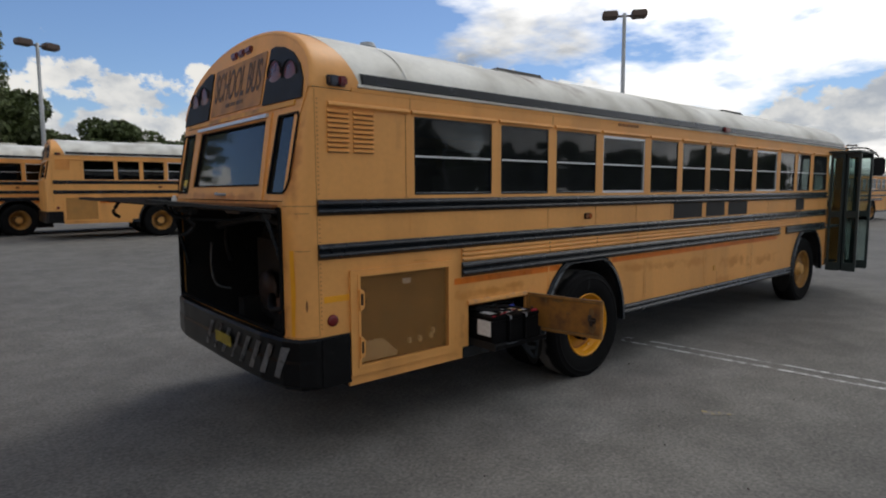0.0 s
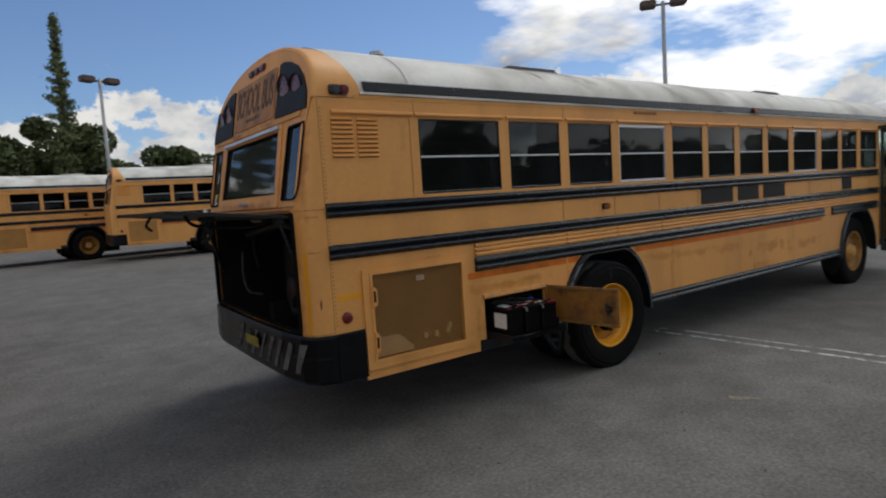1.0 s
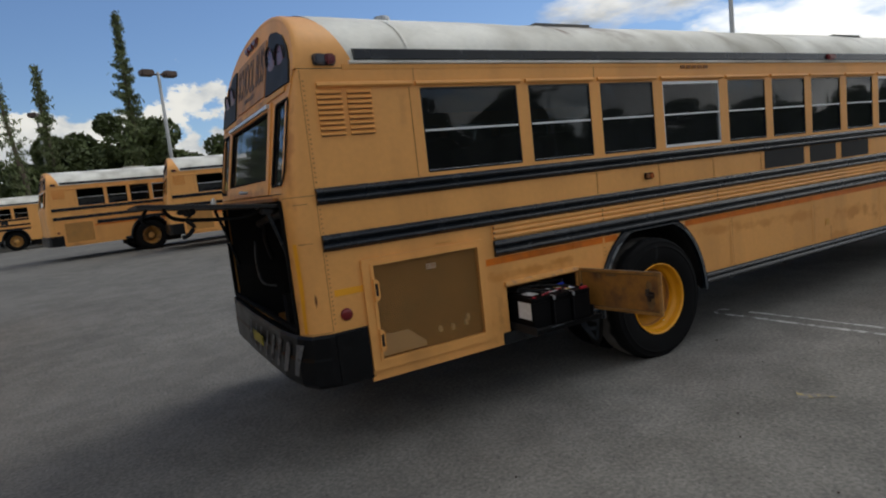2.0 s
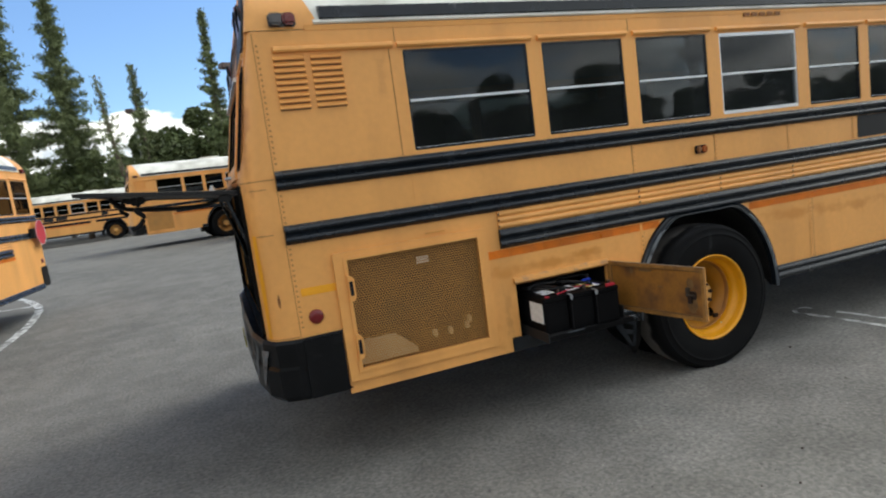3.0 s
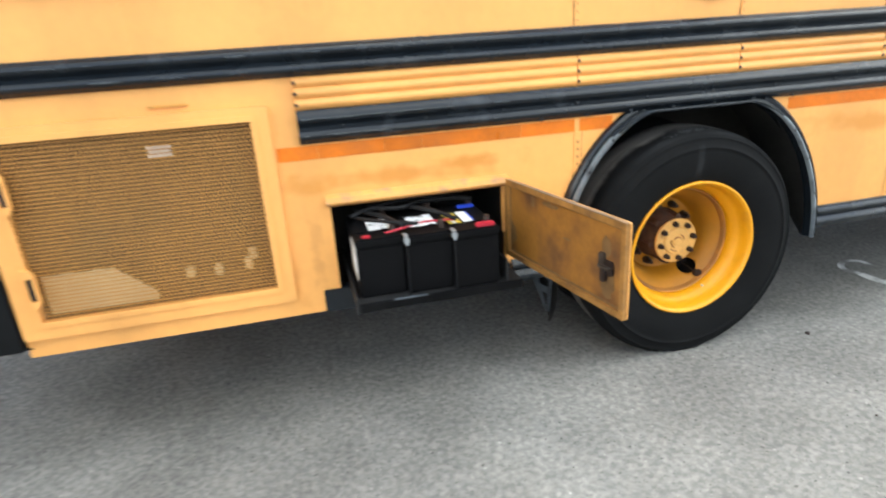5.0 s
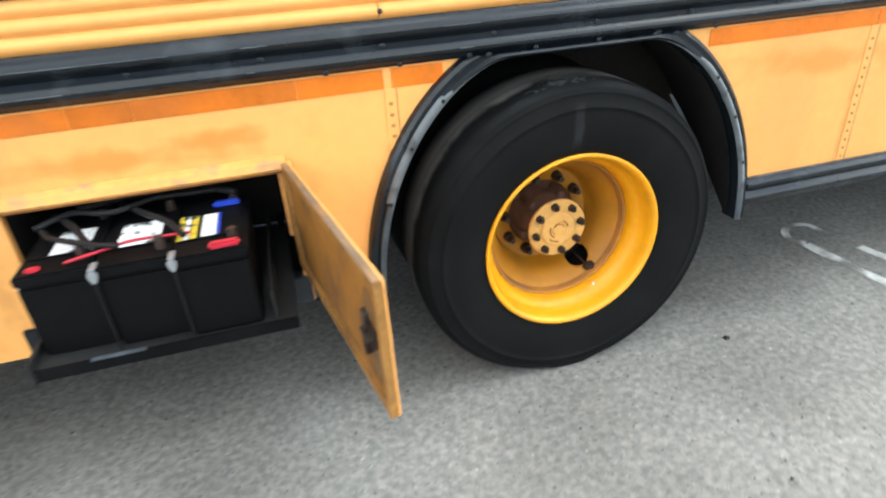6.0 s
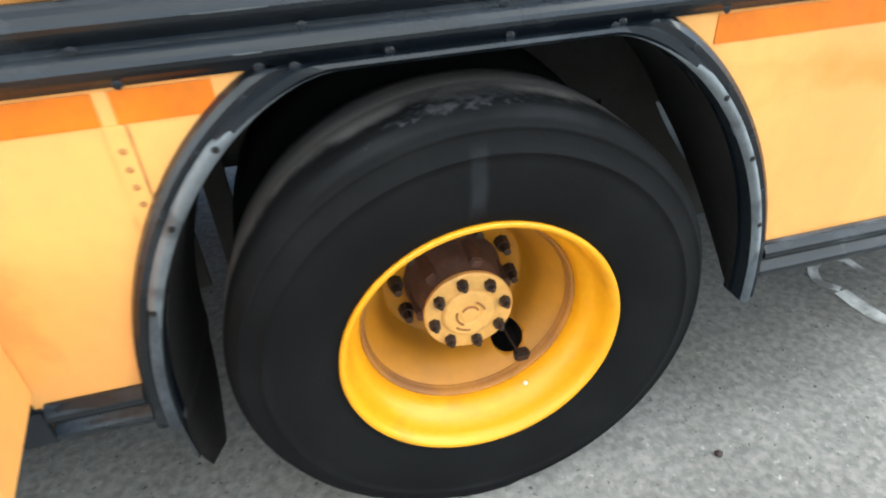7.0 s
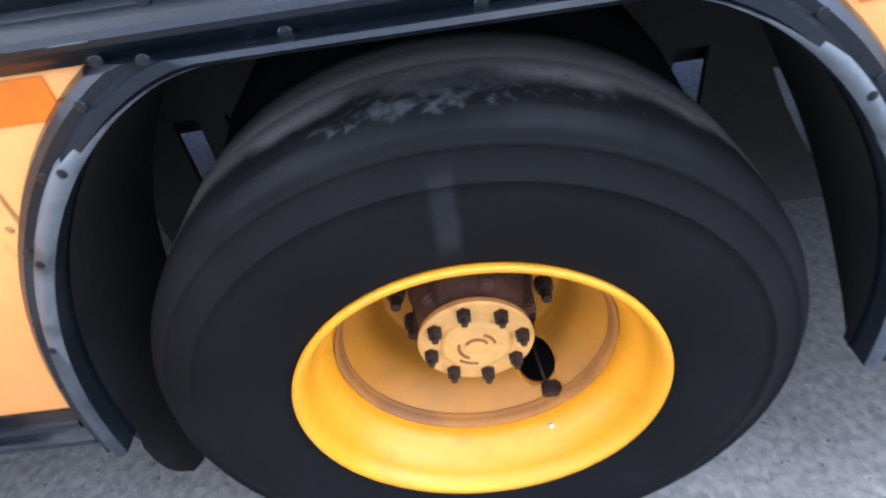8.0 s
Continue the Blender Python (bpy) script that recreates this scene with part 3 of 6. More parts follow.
def wheel(bus, cx, y0, inward, dish, near, name="wheel", main=False):
    """A tyre on a pressed rim. inward: +1 when the bus lies towards +y of the outer face; dish: depth of the disc behind the rim's edge."""
    hub = new(name)
    hub.parent = bus
    seg = 96 if near else 40
    tyre = [(0.292, 0.012), (0.312, -0.002), (0.345, -0.011), (0.375, -0.018), (0.405, -0.0205), (0.432, -0.0205), (0.446, -0.0195), (0.4485, -0.0228), (0.4515, -0.0225), (0.454, -0.0180), (0.468, -0.0145), (0.482, -0.0085), (0.487, -0.0090), (0.4905, -0.0105), (0.494, -0.0075),
            (0.497, -0.002), (0.503, 0.005), (0.513, 0.017), (0.519, 0.034), (0.522, 0.062), (0.522, 0.085), (0.5222, 0.088), (0.5222, 0.094), (0.523, 0.097), (0.523, 0.132), (0.5223, 0.135), (0.5223, 0.141), (0.523, 0.144), (0.523, 0.185),
            (0.5222, 0.188), (0.5222, 0.194), (0.522, 0.197), (0.518, 0.238), (0.50, 0.262), (0.46, 0.285), (0.38, 0.292), (0.31, 0.275), (0.285, 0.250)]
    bm = lathe(bmesh.new(), tyre, cx, AXLE_Z, seg, inward, y0)
    for v in bm.verts:               # the tyre sits flat on the ground
        if v.co.z < 0.012:
            v.co.z = 0.001 + (v.co.z + 0.03) * 0.2 * 0.2
    part("tyre", bm, TYRE_WORN if near else RUBBER, hub, "worn black rubber tyre", smooth=True)
    rim = [(0.286, 0.020), (0.297, 0.012), (0.305, 0.004), (0.306, -0.004), (0.302, -0.009), (0.295, -0.007), (0.288, 0.004), (0.283, 0.022), (0.279, 0.050), (0.268, 0.062), (0.256, 0.080), (0.251, 0.105)]
    d = dish
    e = min(0.128, d - 0.03) if d > 0.1 else d - 0.005      # where the disc meets the barrel
    plain = rim[:-1] + [(0.251, min(0.100, e - 0.014))]
    deep = [(0.2505, e - 0.012), (0.249, e - 0.004), (0.244, e + 0.002), (0.238, e + 0.008), (0.228, e + 0.022), (0.215, e + 0.041), (0.204, e + 0.060), (0.196, e + 0.082), (0.191, d - 0.024), (0.187, d - 0.010), (0.184, d - 0.006), (0.182, d + 0.004), (0.176, d + 0.009), (0.170, d + 0.010), (0.090, d + 0.010)] if d > 0.1 else [
            (0.258, d - 0.012), (0.252, d - 0.004), (0.246, d - 0.004), (0.242, d + 0.003), (0.222, d + 0.020), (0.200, d + 0.030), (0.186, d + 0.026), (0.180, d + 0.014), (0.172, d + 0.010), (0.090, d + 0.010)]
    bm = lathe(bmesh.new(), plain + deep[:2], cx, AXLE_Z, seg, inward, y0)
    part("rim", bm, RIM_YELLOW if main else FAR_RIM, hub, "yellow painted steel wheel rim", smooth=True)
    # disc colour is darker than the rim's: dust, plus the recess's shade painted in
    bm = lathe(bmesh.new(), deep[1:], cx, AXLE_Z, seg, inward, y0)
    disc = part("disc", bm, DISC if main else FAR_RIM, hub, "dusty yellow wheel disc, its recess shade in the colour", smooth=True)
    if near:
        bm = lathe(bmesh.new(), [(0.2502, e - 0.022), (0.2480, e - 0.021), (0.2452, e - 0.018), (0.2436, e - 0.010), (0.2425, e - 0.001), (0.2390, e + 0.0025)], cx, AXLE_Z, seg, inward, y0)
        ring = part("rust_ring", bm, RING, hub, "rusty edge of the wheel disc", smooth=True)
        return hub, disc, ring
    return hub, disc


def rear_hub(hub, cx, y0, dish, near):
    """Axle end with its bolts, the wheel studs, one hand hole and the valve."""
    seg = 40 if near else 16
    y = y0 + dish + 0.010
    face = 0.086
    bm = lathe(bmesh.new(), [(0.124, y), (0.122, y - 0.016), (0.112, y - 0.026), (0.108, y - 0.06), (0.102, face + 0.050), (0.092, face + 0.038), (0.086, face + 0.020), (0.084, face + 0.014)], cx, AXLE_Z, seg)
    part("hub_barrel", bm, RUST, hub, "rusty brown hub barrel", smooth=True)
    for k in range(6 if near else 0):
        bm = boxed(-0.014, 0.014, face + 0.040, y - 0.020, 0.090, 0.117, bevel=0.004)
        bmesh.ops.rotate(bm, cent=(0, 0, 0), matrix=Matrix.Rotation(k * math.pi / 3 + 0.3, 3, "Y"), verts=bm.verts)
        bmesh.ops.translate(bm, vec=(cx, 0, AXLE_Z), verts=bm.verts)
        part("hub_rib", bm, RUST, hub)
    bm = lathe(bmesh.new(), [(0.084, face + 0.016), (0.104, face + 0.014), (0.105, face + 0.003), (0.101, face), (0.066, face - 0.001), (0.062, face - 0.007), (0.057, face - 0.009), (0.030, face - 0.009), (0.028, face - 0.007), (0.022, face - 0.007), (0.020, face - 0.010), (0.008, face - 0.012), (0.0005, face - 0.012)], cx, AXLE_Z, seg)
    part("axle_flange", bm, HUB_YELLOW, hub, "faded yellow axle flange", smooth=False)
    if not near:
        return
    bm = bmesh.new()
    for r0, a0, a1 in ((0.020, 0.4, 2.6), (0.032, 2.8, 4.2), (0.034, 0.2, 1.1), (0.046, 3.9, 4.7)):
        tube(bm, [(cx + r0 * math.cos(a0 + (a1 - a0) * i / 7), face - 0.010, AXLE_Z + r0 * math.sin(a0 + (a1 - a0) * i / 7)) for i in range(8)], 0.0028, 6)
    part("casting_mark", bm, RUST_FAINT, hub, "rusty raised casting marks")
    nut = bmesh.new()
    bmesh.ops.create_cone(nut, cap_ends=True, segments=6, radius1=0.0145, radius2=0.0130, depth=0.020, matrix=pose(0, -0.006, 0, 90))
    bmesh.ops.create_cone(nut, cap_ends=True, segments=10, radius1=0.0080, radius2=0.0060, depth=0.016, matrix=pose(0, -0.020, 0, 90))
    first = part("axle_bolt", nut, NUT, hub, "dark axle bolt")
    first.location = (cx + 0.084 * math.cos(0.17), face, AXLE_Z + 0.084 * math.sin(0.17))
    for k in range(1, 8):
        a = 0.17 + k * math.pi / 4
        o = new("axle_bolt", first.data)
        o.parent, o.location = hub, (cx + 0.084 * math.cos(a), face, AXLE_Z + 0.084 * math.sin(a))
    stud = bmesh.new()
    bmesh.ops.create_cone(stud, cap_ends=True, segments=8, radius1=0.0195, radius2=0.0170, depth=0.028, matrix=pose(0, -0.014, 0, 90))
    bmesh.ops.create_cone(stud, cap_ends=True, segments=8, radius1=0.012, radius2=0.010, depth=0.03, matrix=pose(0, -0.038, 0, 90))
    first = part("wheel_nut", stud, NUT, hub, "dark rusted wheel nut")
    first.location = (cx + 0.145 * math.cos(0.53), y, AXLE_Z + 0.145 * math.sin(0.53))
    for k in range(1, 10):
        a = 0.53 + k * math.pi / 5
        o = new("wheel_nut", first.data)
        o.parent, o.location = hub, (cx + 0.145 * math.cos(a), y, AXLE_Z + 0.145 * math.sin(a))
    # valve stem with its bracket, beside the hand hole
    bm = tube(bmesh.new(), smooth_path([(cx + 0.116, y0 + 0.225, AXLE_Z - 0.165), (cx + 0.122, y0 + 0.170, AXLE_Z - 0.172), (cx + 0.132, y0 + 0.135, AXLE_Z - 0.184)]), 0.0032)
    box(bm, cx + 0.116, cx + 0.154, y0 + 0.118, y0 + 0.146, AXLE_Z - 0.198, AXLE_Z - 0.170, 0.005)
    part("valve_stem", bm, NUT, hub, "dark valve stem")
    bm = bmesh.new()
    bmesh.ops.create_uvsphere(bm, u_segments=8, v_segments=6, radius=0.006, matrix=pose(cx + 0.125, y0 + 0.075, AXLE_Z - 0.226))
    part("balance_weight", bm, ALU, hub, "small bright weight clip")


def cut_hole(ob, cx, cz, r):
    """A round hole square to the slope of a wheel's disc."""
    out = Vector((cx - REAR_AXLE, 0, cz - AXLE_Z)).normalized()
    axis = out * 0.62 + Vector((0, 0.78 * MIRROR, 0))
    turn = axis.to_track_quat("Z", "Y").to_matrix().to_4x4()
    bm = bmesh.new()
    bmesh.ops.create_cone(bm, cap_ends=True, segments=28, radius1=r, radius2=r, depth=0.16, matrix=Matrix.Translation((cx, 0.150 * MIRROR, cz)) @ turn)
    me = bpy.data.meshes.new("cutter")
    bm.to_mesh(me), bm.free()
    cutter = new("cutter", me)
    thick = ob.modifiers.new("thick", "SOLIDIFY")
    thick.thickness, thick.offset = 0.006, 0
    mod = ob.modifiers.new("cut", "BOOLEAN")
    mod.operation, mod.object, mod.solver = "DIFFERENCE", cutter, "EXACT"
    dg = bpy.context.evaluated_depsgraph_get()
    done = bpy.data.meshes.new_from_object(ob.evaluated_get(dg))
    ob.modifiers.clear()
    ob.data = done
    bpy.data.objects.remove(cutter)


def window(bus, x0, x1, y, out, pushout, near):
    """Upper and lower pane in an aluminium frame; out: -1 on the right side of the bus."""
    w = new("window")
    w.parent = bus
    d = 0.012
    ya, yb = sorted((y - out * 0.004, y - out * 0.028))
    frame_mat = ALU if pushout else RAIL_BLACK
    bm = plate(rect(x0 + 0.001, x1 - 0.001, SILL + 0.001, HEAD - 0.001), [rect(x0 + d, x1 - d, SILL + (0.024 if pushout else 0.014), HEAD - (0.024 if pushout else 0.012))], abs(yb - ya), side_place(ya))
    part("window_frame", bm, frame_mat, w, "white push-out frame" if pushout else "dark window frame")
    ym = (ya + yb) / 2
    ys = sorted((y - out * 0.001, y - out * 0.026))
    part("meeting_rail", boxed(x0 + d, x1 - d, ys[0], ys[1], MEET - 0.007, MEET + 0.007, bevel=0.002), ALU, w, "bright aluminium rail")
    part("sill_strip", boxed(x0 + 0.003, x1 - 0.003, ys[0] + (0.004 if out < 0 else -0.004), ys[1], SILL + 0.003, SILL + (0.024 if pushout else 0.016)), ALU, w, "bright sill strip")
    for z0, z1, yy in ((SILL + 0.014, MEET - 0.006, ym - out * 0.002), (MEET + 0.006, HEAD - 0.010, ym + out * 0.004)):
        p = part("pane", boxed(x0 + d - 0.003, x1 - d + 0.003, yy - 0.002, yy + 0.002, z0, z1), GLASS if near else GLASS_DARK, w)
        p.visible_shadow = False
    return w


def bench(bus, x, y0, y1):
    bm = boxed(x, x + 0.40, y0, y1, 1.36, 1.48, bevel=0.03)
    out = [(x - 0.10, 1.40), (x - 0.02, 1.40), (x + 0.02, 1.98), (x - 0.02, 2.02), (x - 0.09, 2.00)]
    seat = new("seat")
    seat.parent = bus
    part("cushion", bm, VINYL, seat)
    bm = bmesh.new()
    ym = (y0 + y1) / 2
    rings = []
    for f in (0.0, 0.06, 0.16, 0.5, 0.84, 0.94, 1.0):
        drop = 0.10 * (abs(f - 0.5) * 2) ** 6
        rings.append([(px, y0 + (y1 - y0) * f, pz - (drop if pz > 1.9 else 0)) for px, pz in out + out[:1]])
    loft(bm, rings)
    bmesh.ops.remove_doubles(bm, verts=bm.verts, dist=1e-5)
    bmesh.ops.holes_fill(bm, edges=bm.edges)
    part("seat_back", bm, VINYL, seat, smooth=False)
    part("seat_leg", boxed(x + 0.1, x + 0.3, ym - 0.02, ym + 0.02, 1.05, 1.36), STEEL, seat)


def perforated(x0, x1, z0, z1, y, pitch, hole):
    """A sheet of six-sided cells, each with a six-sided hole."""
    verts, faces = [], []
    dx, dz = pitch, pitch * math.sqrt(3) / 2
    ro = pitch / math.sqrt(3)
    row = 0
    z = z0 + dz / 2
    while z < z1:
        x = x0 + (dx / 2 if row % 2 else 0.0)
        while x < x1 + dx / 2:
            b = len(verts)
            for r in (ro, hole):
                for k in range(6):
                    a = math.pi / 6 + k * math.pi / 3
                    verts.append((min(max(x + r * math.cos(a), x0), x1), y, min(max(z + r * math.sin(a), z0), z1)))
            for k in range(6):
                faces.append((b + k, b + (k + 1) % 6, b + 6 + (k + 1) % 6, b + 6 + k))
            x += dx
        z += dz
        row += 1
    me = bpy.data.meshes.new("perforated_screen")
    me.from_pydata(verts, [], faces)
    me.materials.append(SCREEN)
    return me


def rivets(bus, pts, r, name="rivet", mat=None, y=-0.001, flat=0.45):
    """One small domed head per point (x, z) of the right side."""
    bm = bmesh.new()
    bmesh.ops.create_uvsphere(bm, u_segments=8, v_segments=5, radius=r)
    for v in bm.verts:
        v.co.y *= flat
    me = None
    for x, z in pts:
        if me is None:
            o = part(name, bm, mat or YELLOW_WORN, bus)
            me = o.data
        else:
            o = new(name, me)
            o.parent = bus
        o.location = (x, y * MIRROR, z)


def text_mesh(word, size, place, mat, parent, name="lettering", squash=1.0):
    cu = bpy.data.curves.new("text", "FONT")
    cu.body, cu.size, cu.extrude = word, size, 0.0015
    cu.align_x, cu.align_y = "CENTER", "CENTER"
    cu.offset = 0.004
    ob = bpy.data.objects.new("text", cu)
    me = bpy.data.meshes.new_from_object(ob)
    bpy.data.objects.remove(ob), bpy.data.curves.remove(cu)
    bm = bmesh.new()
    bm.from_mesh(me)
    bpy.data.meshes.remove(me)
    for v in bm.verts:
        v.co = Vector(place(v.co.x * squash, v.co.y, v.co.z))
    return part(name, bm, mat, parent, "black lettering")


def rear_place(u, v, w):
    """On the leaning back wall: u along y, v height, w into the bus."""
    return (rear_x(v) + w, u, v)


def radiator_side(bus, near, mirror):
    rad = new("radiator_door")
    rad.parent = bus
    part("door_frame", plate(rect(0.425, 1.352, 0.54, 1.266, 0.012, 2), [rect(0.492, 1.298, 0.597, 1.227)], 0.018, side_place(-0.020)), YELLOW, rad, "yellow radiator door frame")
    if near:
        part("inner_lip", plate(rect(0.480, 1.310, 0.585, 1.239, 0.008, 2), [rect(0.500, 1.290, 0.605, 1.219)], 0.006, side_place(-0.026)), YELLOW, rad)
        me = perforated(0.488, 1.302, 0.593, 1.231, -0.006 * mirror, 0.0158, 0.0067)
        scr = new("perforated_screen", me)
        scr.parent = rad
        tagged(scr, "yellow perforated steel screen", kind="stuff")
        for z in (1.063, 0.732):
            bm = plate([(0.486, z - 0.075), (0.510, z - 0.068), (0.522, z - 0.05), (0.522, z + 0.05), (0.510, z + 0.068), (0.486, z + 0.075)], [rect(0.492, 0.513, z - 0.042, z + 0.042)], 0.016, side_place(-0.042))
            part("latch_plate", bm, YELLOW, rad, "yellow latch plate")
            part("latch", boxed(0.493, 0.512, -0.036, -0.026, z - 0.04, z + 0.04, bevel=0.003), RAIL_BLACK, rad, "dark paddle latch")
        part("lip", boxed(0.98, 1.10, -0.008, 0.0, 1.288, 1.294), YELLOW_WORN, bus, "scraped slot")
        # core, label and torn board behind the screen
        bm = boxed(0.46, 1.34, 0.10, 0.16, 0.55, 1.26)
        part("radiator_core", bm, RADIATOR, rad, "dusty brown radiator core")
        line = [(0.50, 0.60)] + [(0.50 + 0.36 * i / 14, 0.742 + 0.008 * noise.noise((i * 0.9, 0, 7)) - (0.11 * max(0, i - 9) / 5)) for i in range(15)] + [(0.86, 0.60)]
        part("loose_board", plate(line, [], 0.008, side_place(0.060)), DUST_SHEET, rad, "torn pale board behind the screen")
        part("sticker", boxed(0.93, 1.005, 0.078, 0.082, 1.115, 1.155), LABEL_WHITE, rad, "small white sticker")
        for x, z in ((1.20, 0.70), (1.18, 0.665), (0.97, 0.66), (1.07, 0.655)):
            part("clip", boxed(x, x + 0.028, 0.06, 0.09, z, z + 0.045, bevel=0.006), DUST_SHEET, rad, "pale clip")
    else:
        part("screen", boxed(0.492, 1.298, 0.0, 0.006, 0.597, 1.227), SCREEN, rad, "brown perforated screen")
    # louvres
    for xa, xb in ((0.285, 0.445), (0.478, 0.640)):
        for k in range(9):
            z = 2.052 + k * 0.0312
            bm = prism(bmesh.new(), [(0.002, z), (-0.017, z + 0.001), (-0.017, z + 0.006), (0.002, z + 0.024)], xa, xb)
            part("louvre", bm, YELLOW, bus)
            part("louvre_slot", boxed(xa + 0.003, xb - 0.003, -0.0015, 0.002, z - 0.0065, z - 0.001), GREASE, bus) if near else None


def school_bus(label, near=False, mirror=1, category="school bus", old_rear=False):
    wins = [(0.34 + 0.715 * k, 0.94 + 0.715 * k, k == 3) for k in range(14)] if old_rear else WINDOWS
    global MIRROR
    MIRROR = mirror
    bus = tagged(new("school_bus"), label, category)
    lean = rear_x
    # --- sides ---
    holes = [rect(a, b, SILL, HEAD, 0.012, 2) for a, b, _ in wins]
    grille = rect(0.49, 1.30, 0.595, 1.229)
    locker = rect(1.52, 2.20, 0.552, 0.89)
    door_hole = rect(9.79, 10.55, 0.50, 2.38)
    right = holes + ([grille, locker, door_hole] if near else [] if old_rear else [grille])
    part("side_panel", plate(side_outline(), right, 0.025, side_place(0.0)), SIDE_YELLOW if near else YELLOW, bus, "faded school-bus yellow side panel")
    part("side_panel", plate(side_outline(), holes, 0.025, side_place(WIDE - 0.025)), YELLOW, bus)
    # --- roof ---
    n = 28
    bm = bmesh.new()
    rings = []
    steps = 46 if near else 12
    for i in range(steps + 1):
        ring = []
        for k in range(n + 1):
            s = k / n
            y, z = roof_point(s)
            x0 = 0.36 + 0.19 * (abs(s - 0.5) * 2) ** 2
            x = x0 + (LENGTH - 0.35 - x0) * i / steps
            dz = 0.010 * noise.noise((x * 1.3, y * 1.5, 0.3)) + 0.012 * max(0, noise.noise((x * 0.7, y * 2.0, 4.0)))
            ring.append((x, y, z + (dz if 0 < k < n else 0)))
        rings.append(ring)
    part("roof", loft(bm, rings), NEAR_ROOF if near else WHITE_ROOF, bus, "stained white roof", smooth=True)
    if near:
        for xs in (0.95, 2.38, 3.81, 5.19, 6.55, 7.9, 9.26):
            bm = bmesh.new()
            loft(bm, [[(xs + dx, roof_point(k / n)[0], roof_point(k / n)[1] + dz) for k in range(n + 1)] for dx, dz in ((-0.012, 0.001), (-0.009, 0.004), (0.009, 0.004), (0.012, 0.001))])
            part("roof_seam", bm, WHITE_ROOF, bus, smooth=True)
        bm = bmesh.new()
        bmesh.ops.create_cone(bm, cap_ends=True, segments=20, radius1=0.060, radius2=0.058, depth=0.09, matrix=pose(1.23, 0.95, 2.978))
        bmesh.ops.create_cone(bm, cap_ends=True, segments=20, radius1=0.074, radius2=0.060, depth=0.035, matrix=pose(1.23, 0.95, 3.030))
        part("roof_vent", bm, STEEL, bus, "small grey round roof vent")
    for xh in (3.02, 7.95):
        bm = boxed(xh - 0.36, xh + 0.36, 0.80, 1.60, 2.93, 3.016, bevel=0.03)
        part("roof_hatch", bm, HATCH_GREY if near else WHITE_ROOF, bus, "low roof hatch")
    # --- eaves: yellow strip, pale edge, dark gutter band ---
    for sgn, yb in ((1, 0.0), (-1, WIDE)):
        f = lambda o, sgn=sgn, yb=yb: [(yb + sgn * y, z) for y, z in o]
        if sgn < 0 and not near:
            continue
        part("gutter", prism(bmesh.new(), f([(0.0, 2.500), (-0.020, 2.504), (-0.010, 2.566), (0.03, 2.578), (0.06, 2.566), (0.03, 2.500)]), 0.555, LENGTH - 0.45, 8), RAIL_BLACK, bus, "dark gutter band")
        part("eave_trim", prism(bmesh.new(), f([(0.03, 2.476), (-0.012, 2.477), (-0.017, 2.484), (-0.012, 2.498), (0.02, 2.500)]), 0.52, LENGTH - 0.4, 8), WHITE_ROOF, bus, "pale eave trim")
        part("eave_panel", prism(bmesh.new(), f([(0.02, 2.445), (-0.003, 2.446), (-0.006, 2.474), (0.02, 2.475)]), 0.47, LENGTH - 0.42, 6), YELLOW, bus, "yellow strip below the eave")
        part("drip_rail", prism(bmesh.new(), f([(0.01, 2.338), (-0.020, 2.340), (-0.026, 2.350), (-0.020, 2.364), (0.01, 2.376)]), 0.29, 0.935), YELLOW, bus)
        for a, b, _ in wins:
            part("drip_rail", prism(bmesh.new(), f([(0.01, 2.338), (-0.018, 2.340), (-0.024, 2.350), (-0.017, 2.363), (0.01, 2.373)]), a - 0.03, b + 0.03), YELLOW, bus)
        # rub rails
        part("rub_rail", rounded_strip(bmesh.new(), 0.20, LENGTH - (1.2 if sgn > 0 else 0.3), 1.640, 1.742, yb, 0.030 * sgn, 2), RAIL_BLACK, bus, "black pressed steel rub rail")
        part("rub_rail", rounded_strip(bmesh.new(), 0.20, LENGTH - (1.2 if sgn > 0 else 0.3), 1.352, 1.455, yb, 0.030 * sgn, 2), RAIL_BLACK, bus, "black pressed steel rub rail")
        part("rub_rail", rounded_strip(bmesh.new(), 1.445, 7.76, 1.122, 1.238, yb, 0.030 * sgn, 2), RAIL_BLACK, bus, "black pressed steel rub rail")
        part("rub_rail", rounded_strip(bmesh.new(), 8.02, 9.69, 1.122, 1.238, yb, 0.030 * sgn, 2), RAIL_BLACK, bus, "black pressed steel rub rail")
        if sgn > 0:
            for a, b in ((1.447, 2.498), (2.502, 3.213), (3.217, 3.928), (3.932, 4.643), (4.647, 5.32), (5.324, 5.995), (5.999, 6.67), (6.674, 7.76), (7.764, 9.74)):
                part("ribbed_panel", rounded_strip(bmesh.new(), a, b, 1.240, 1.351, yb, 0.016, 3), YELLOW, bus, "ribbed yellow skirt panel")
    # --- back: corner posts, cap, walls ---
    for sgn, yb in ((1, 0.0), (-1, WIDE)):
        bm = bmesh.new()
        rings = []
        zs = [0.80, 1.1, 1.4, 1.72, 1.9, 2.1, 2.3, 2.45]
        for z in zs:
            ring = []
            for k in range(9):
                a = math.pi / 2 * k / 8
                ring.append((0.20 - (0.20 - lean(z)) * math.sin(a) ** 0.8, yb + sgn * 0.15 * (1 - math.cos(a) ** 0.9), z))
            rings.append(ring)
        loft(bm, rings)
        part("corner_post", bm, REAR_YELLOW if near else YELLOW, bus, "rounded yellow rear corner", smooth=True)
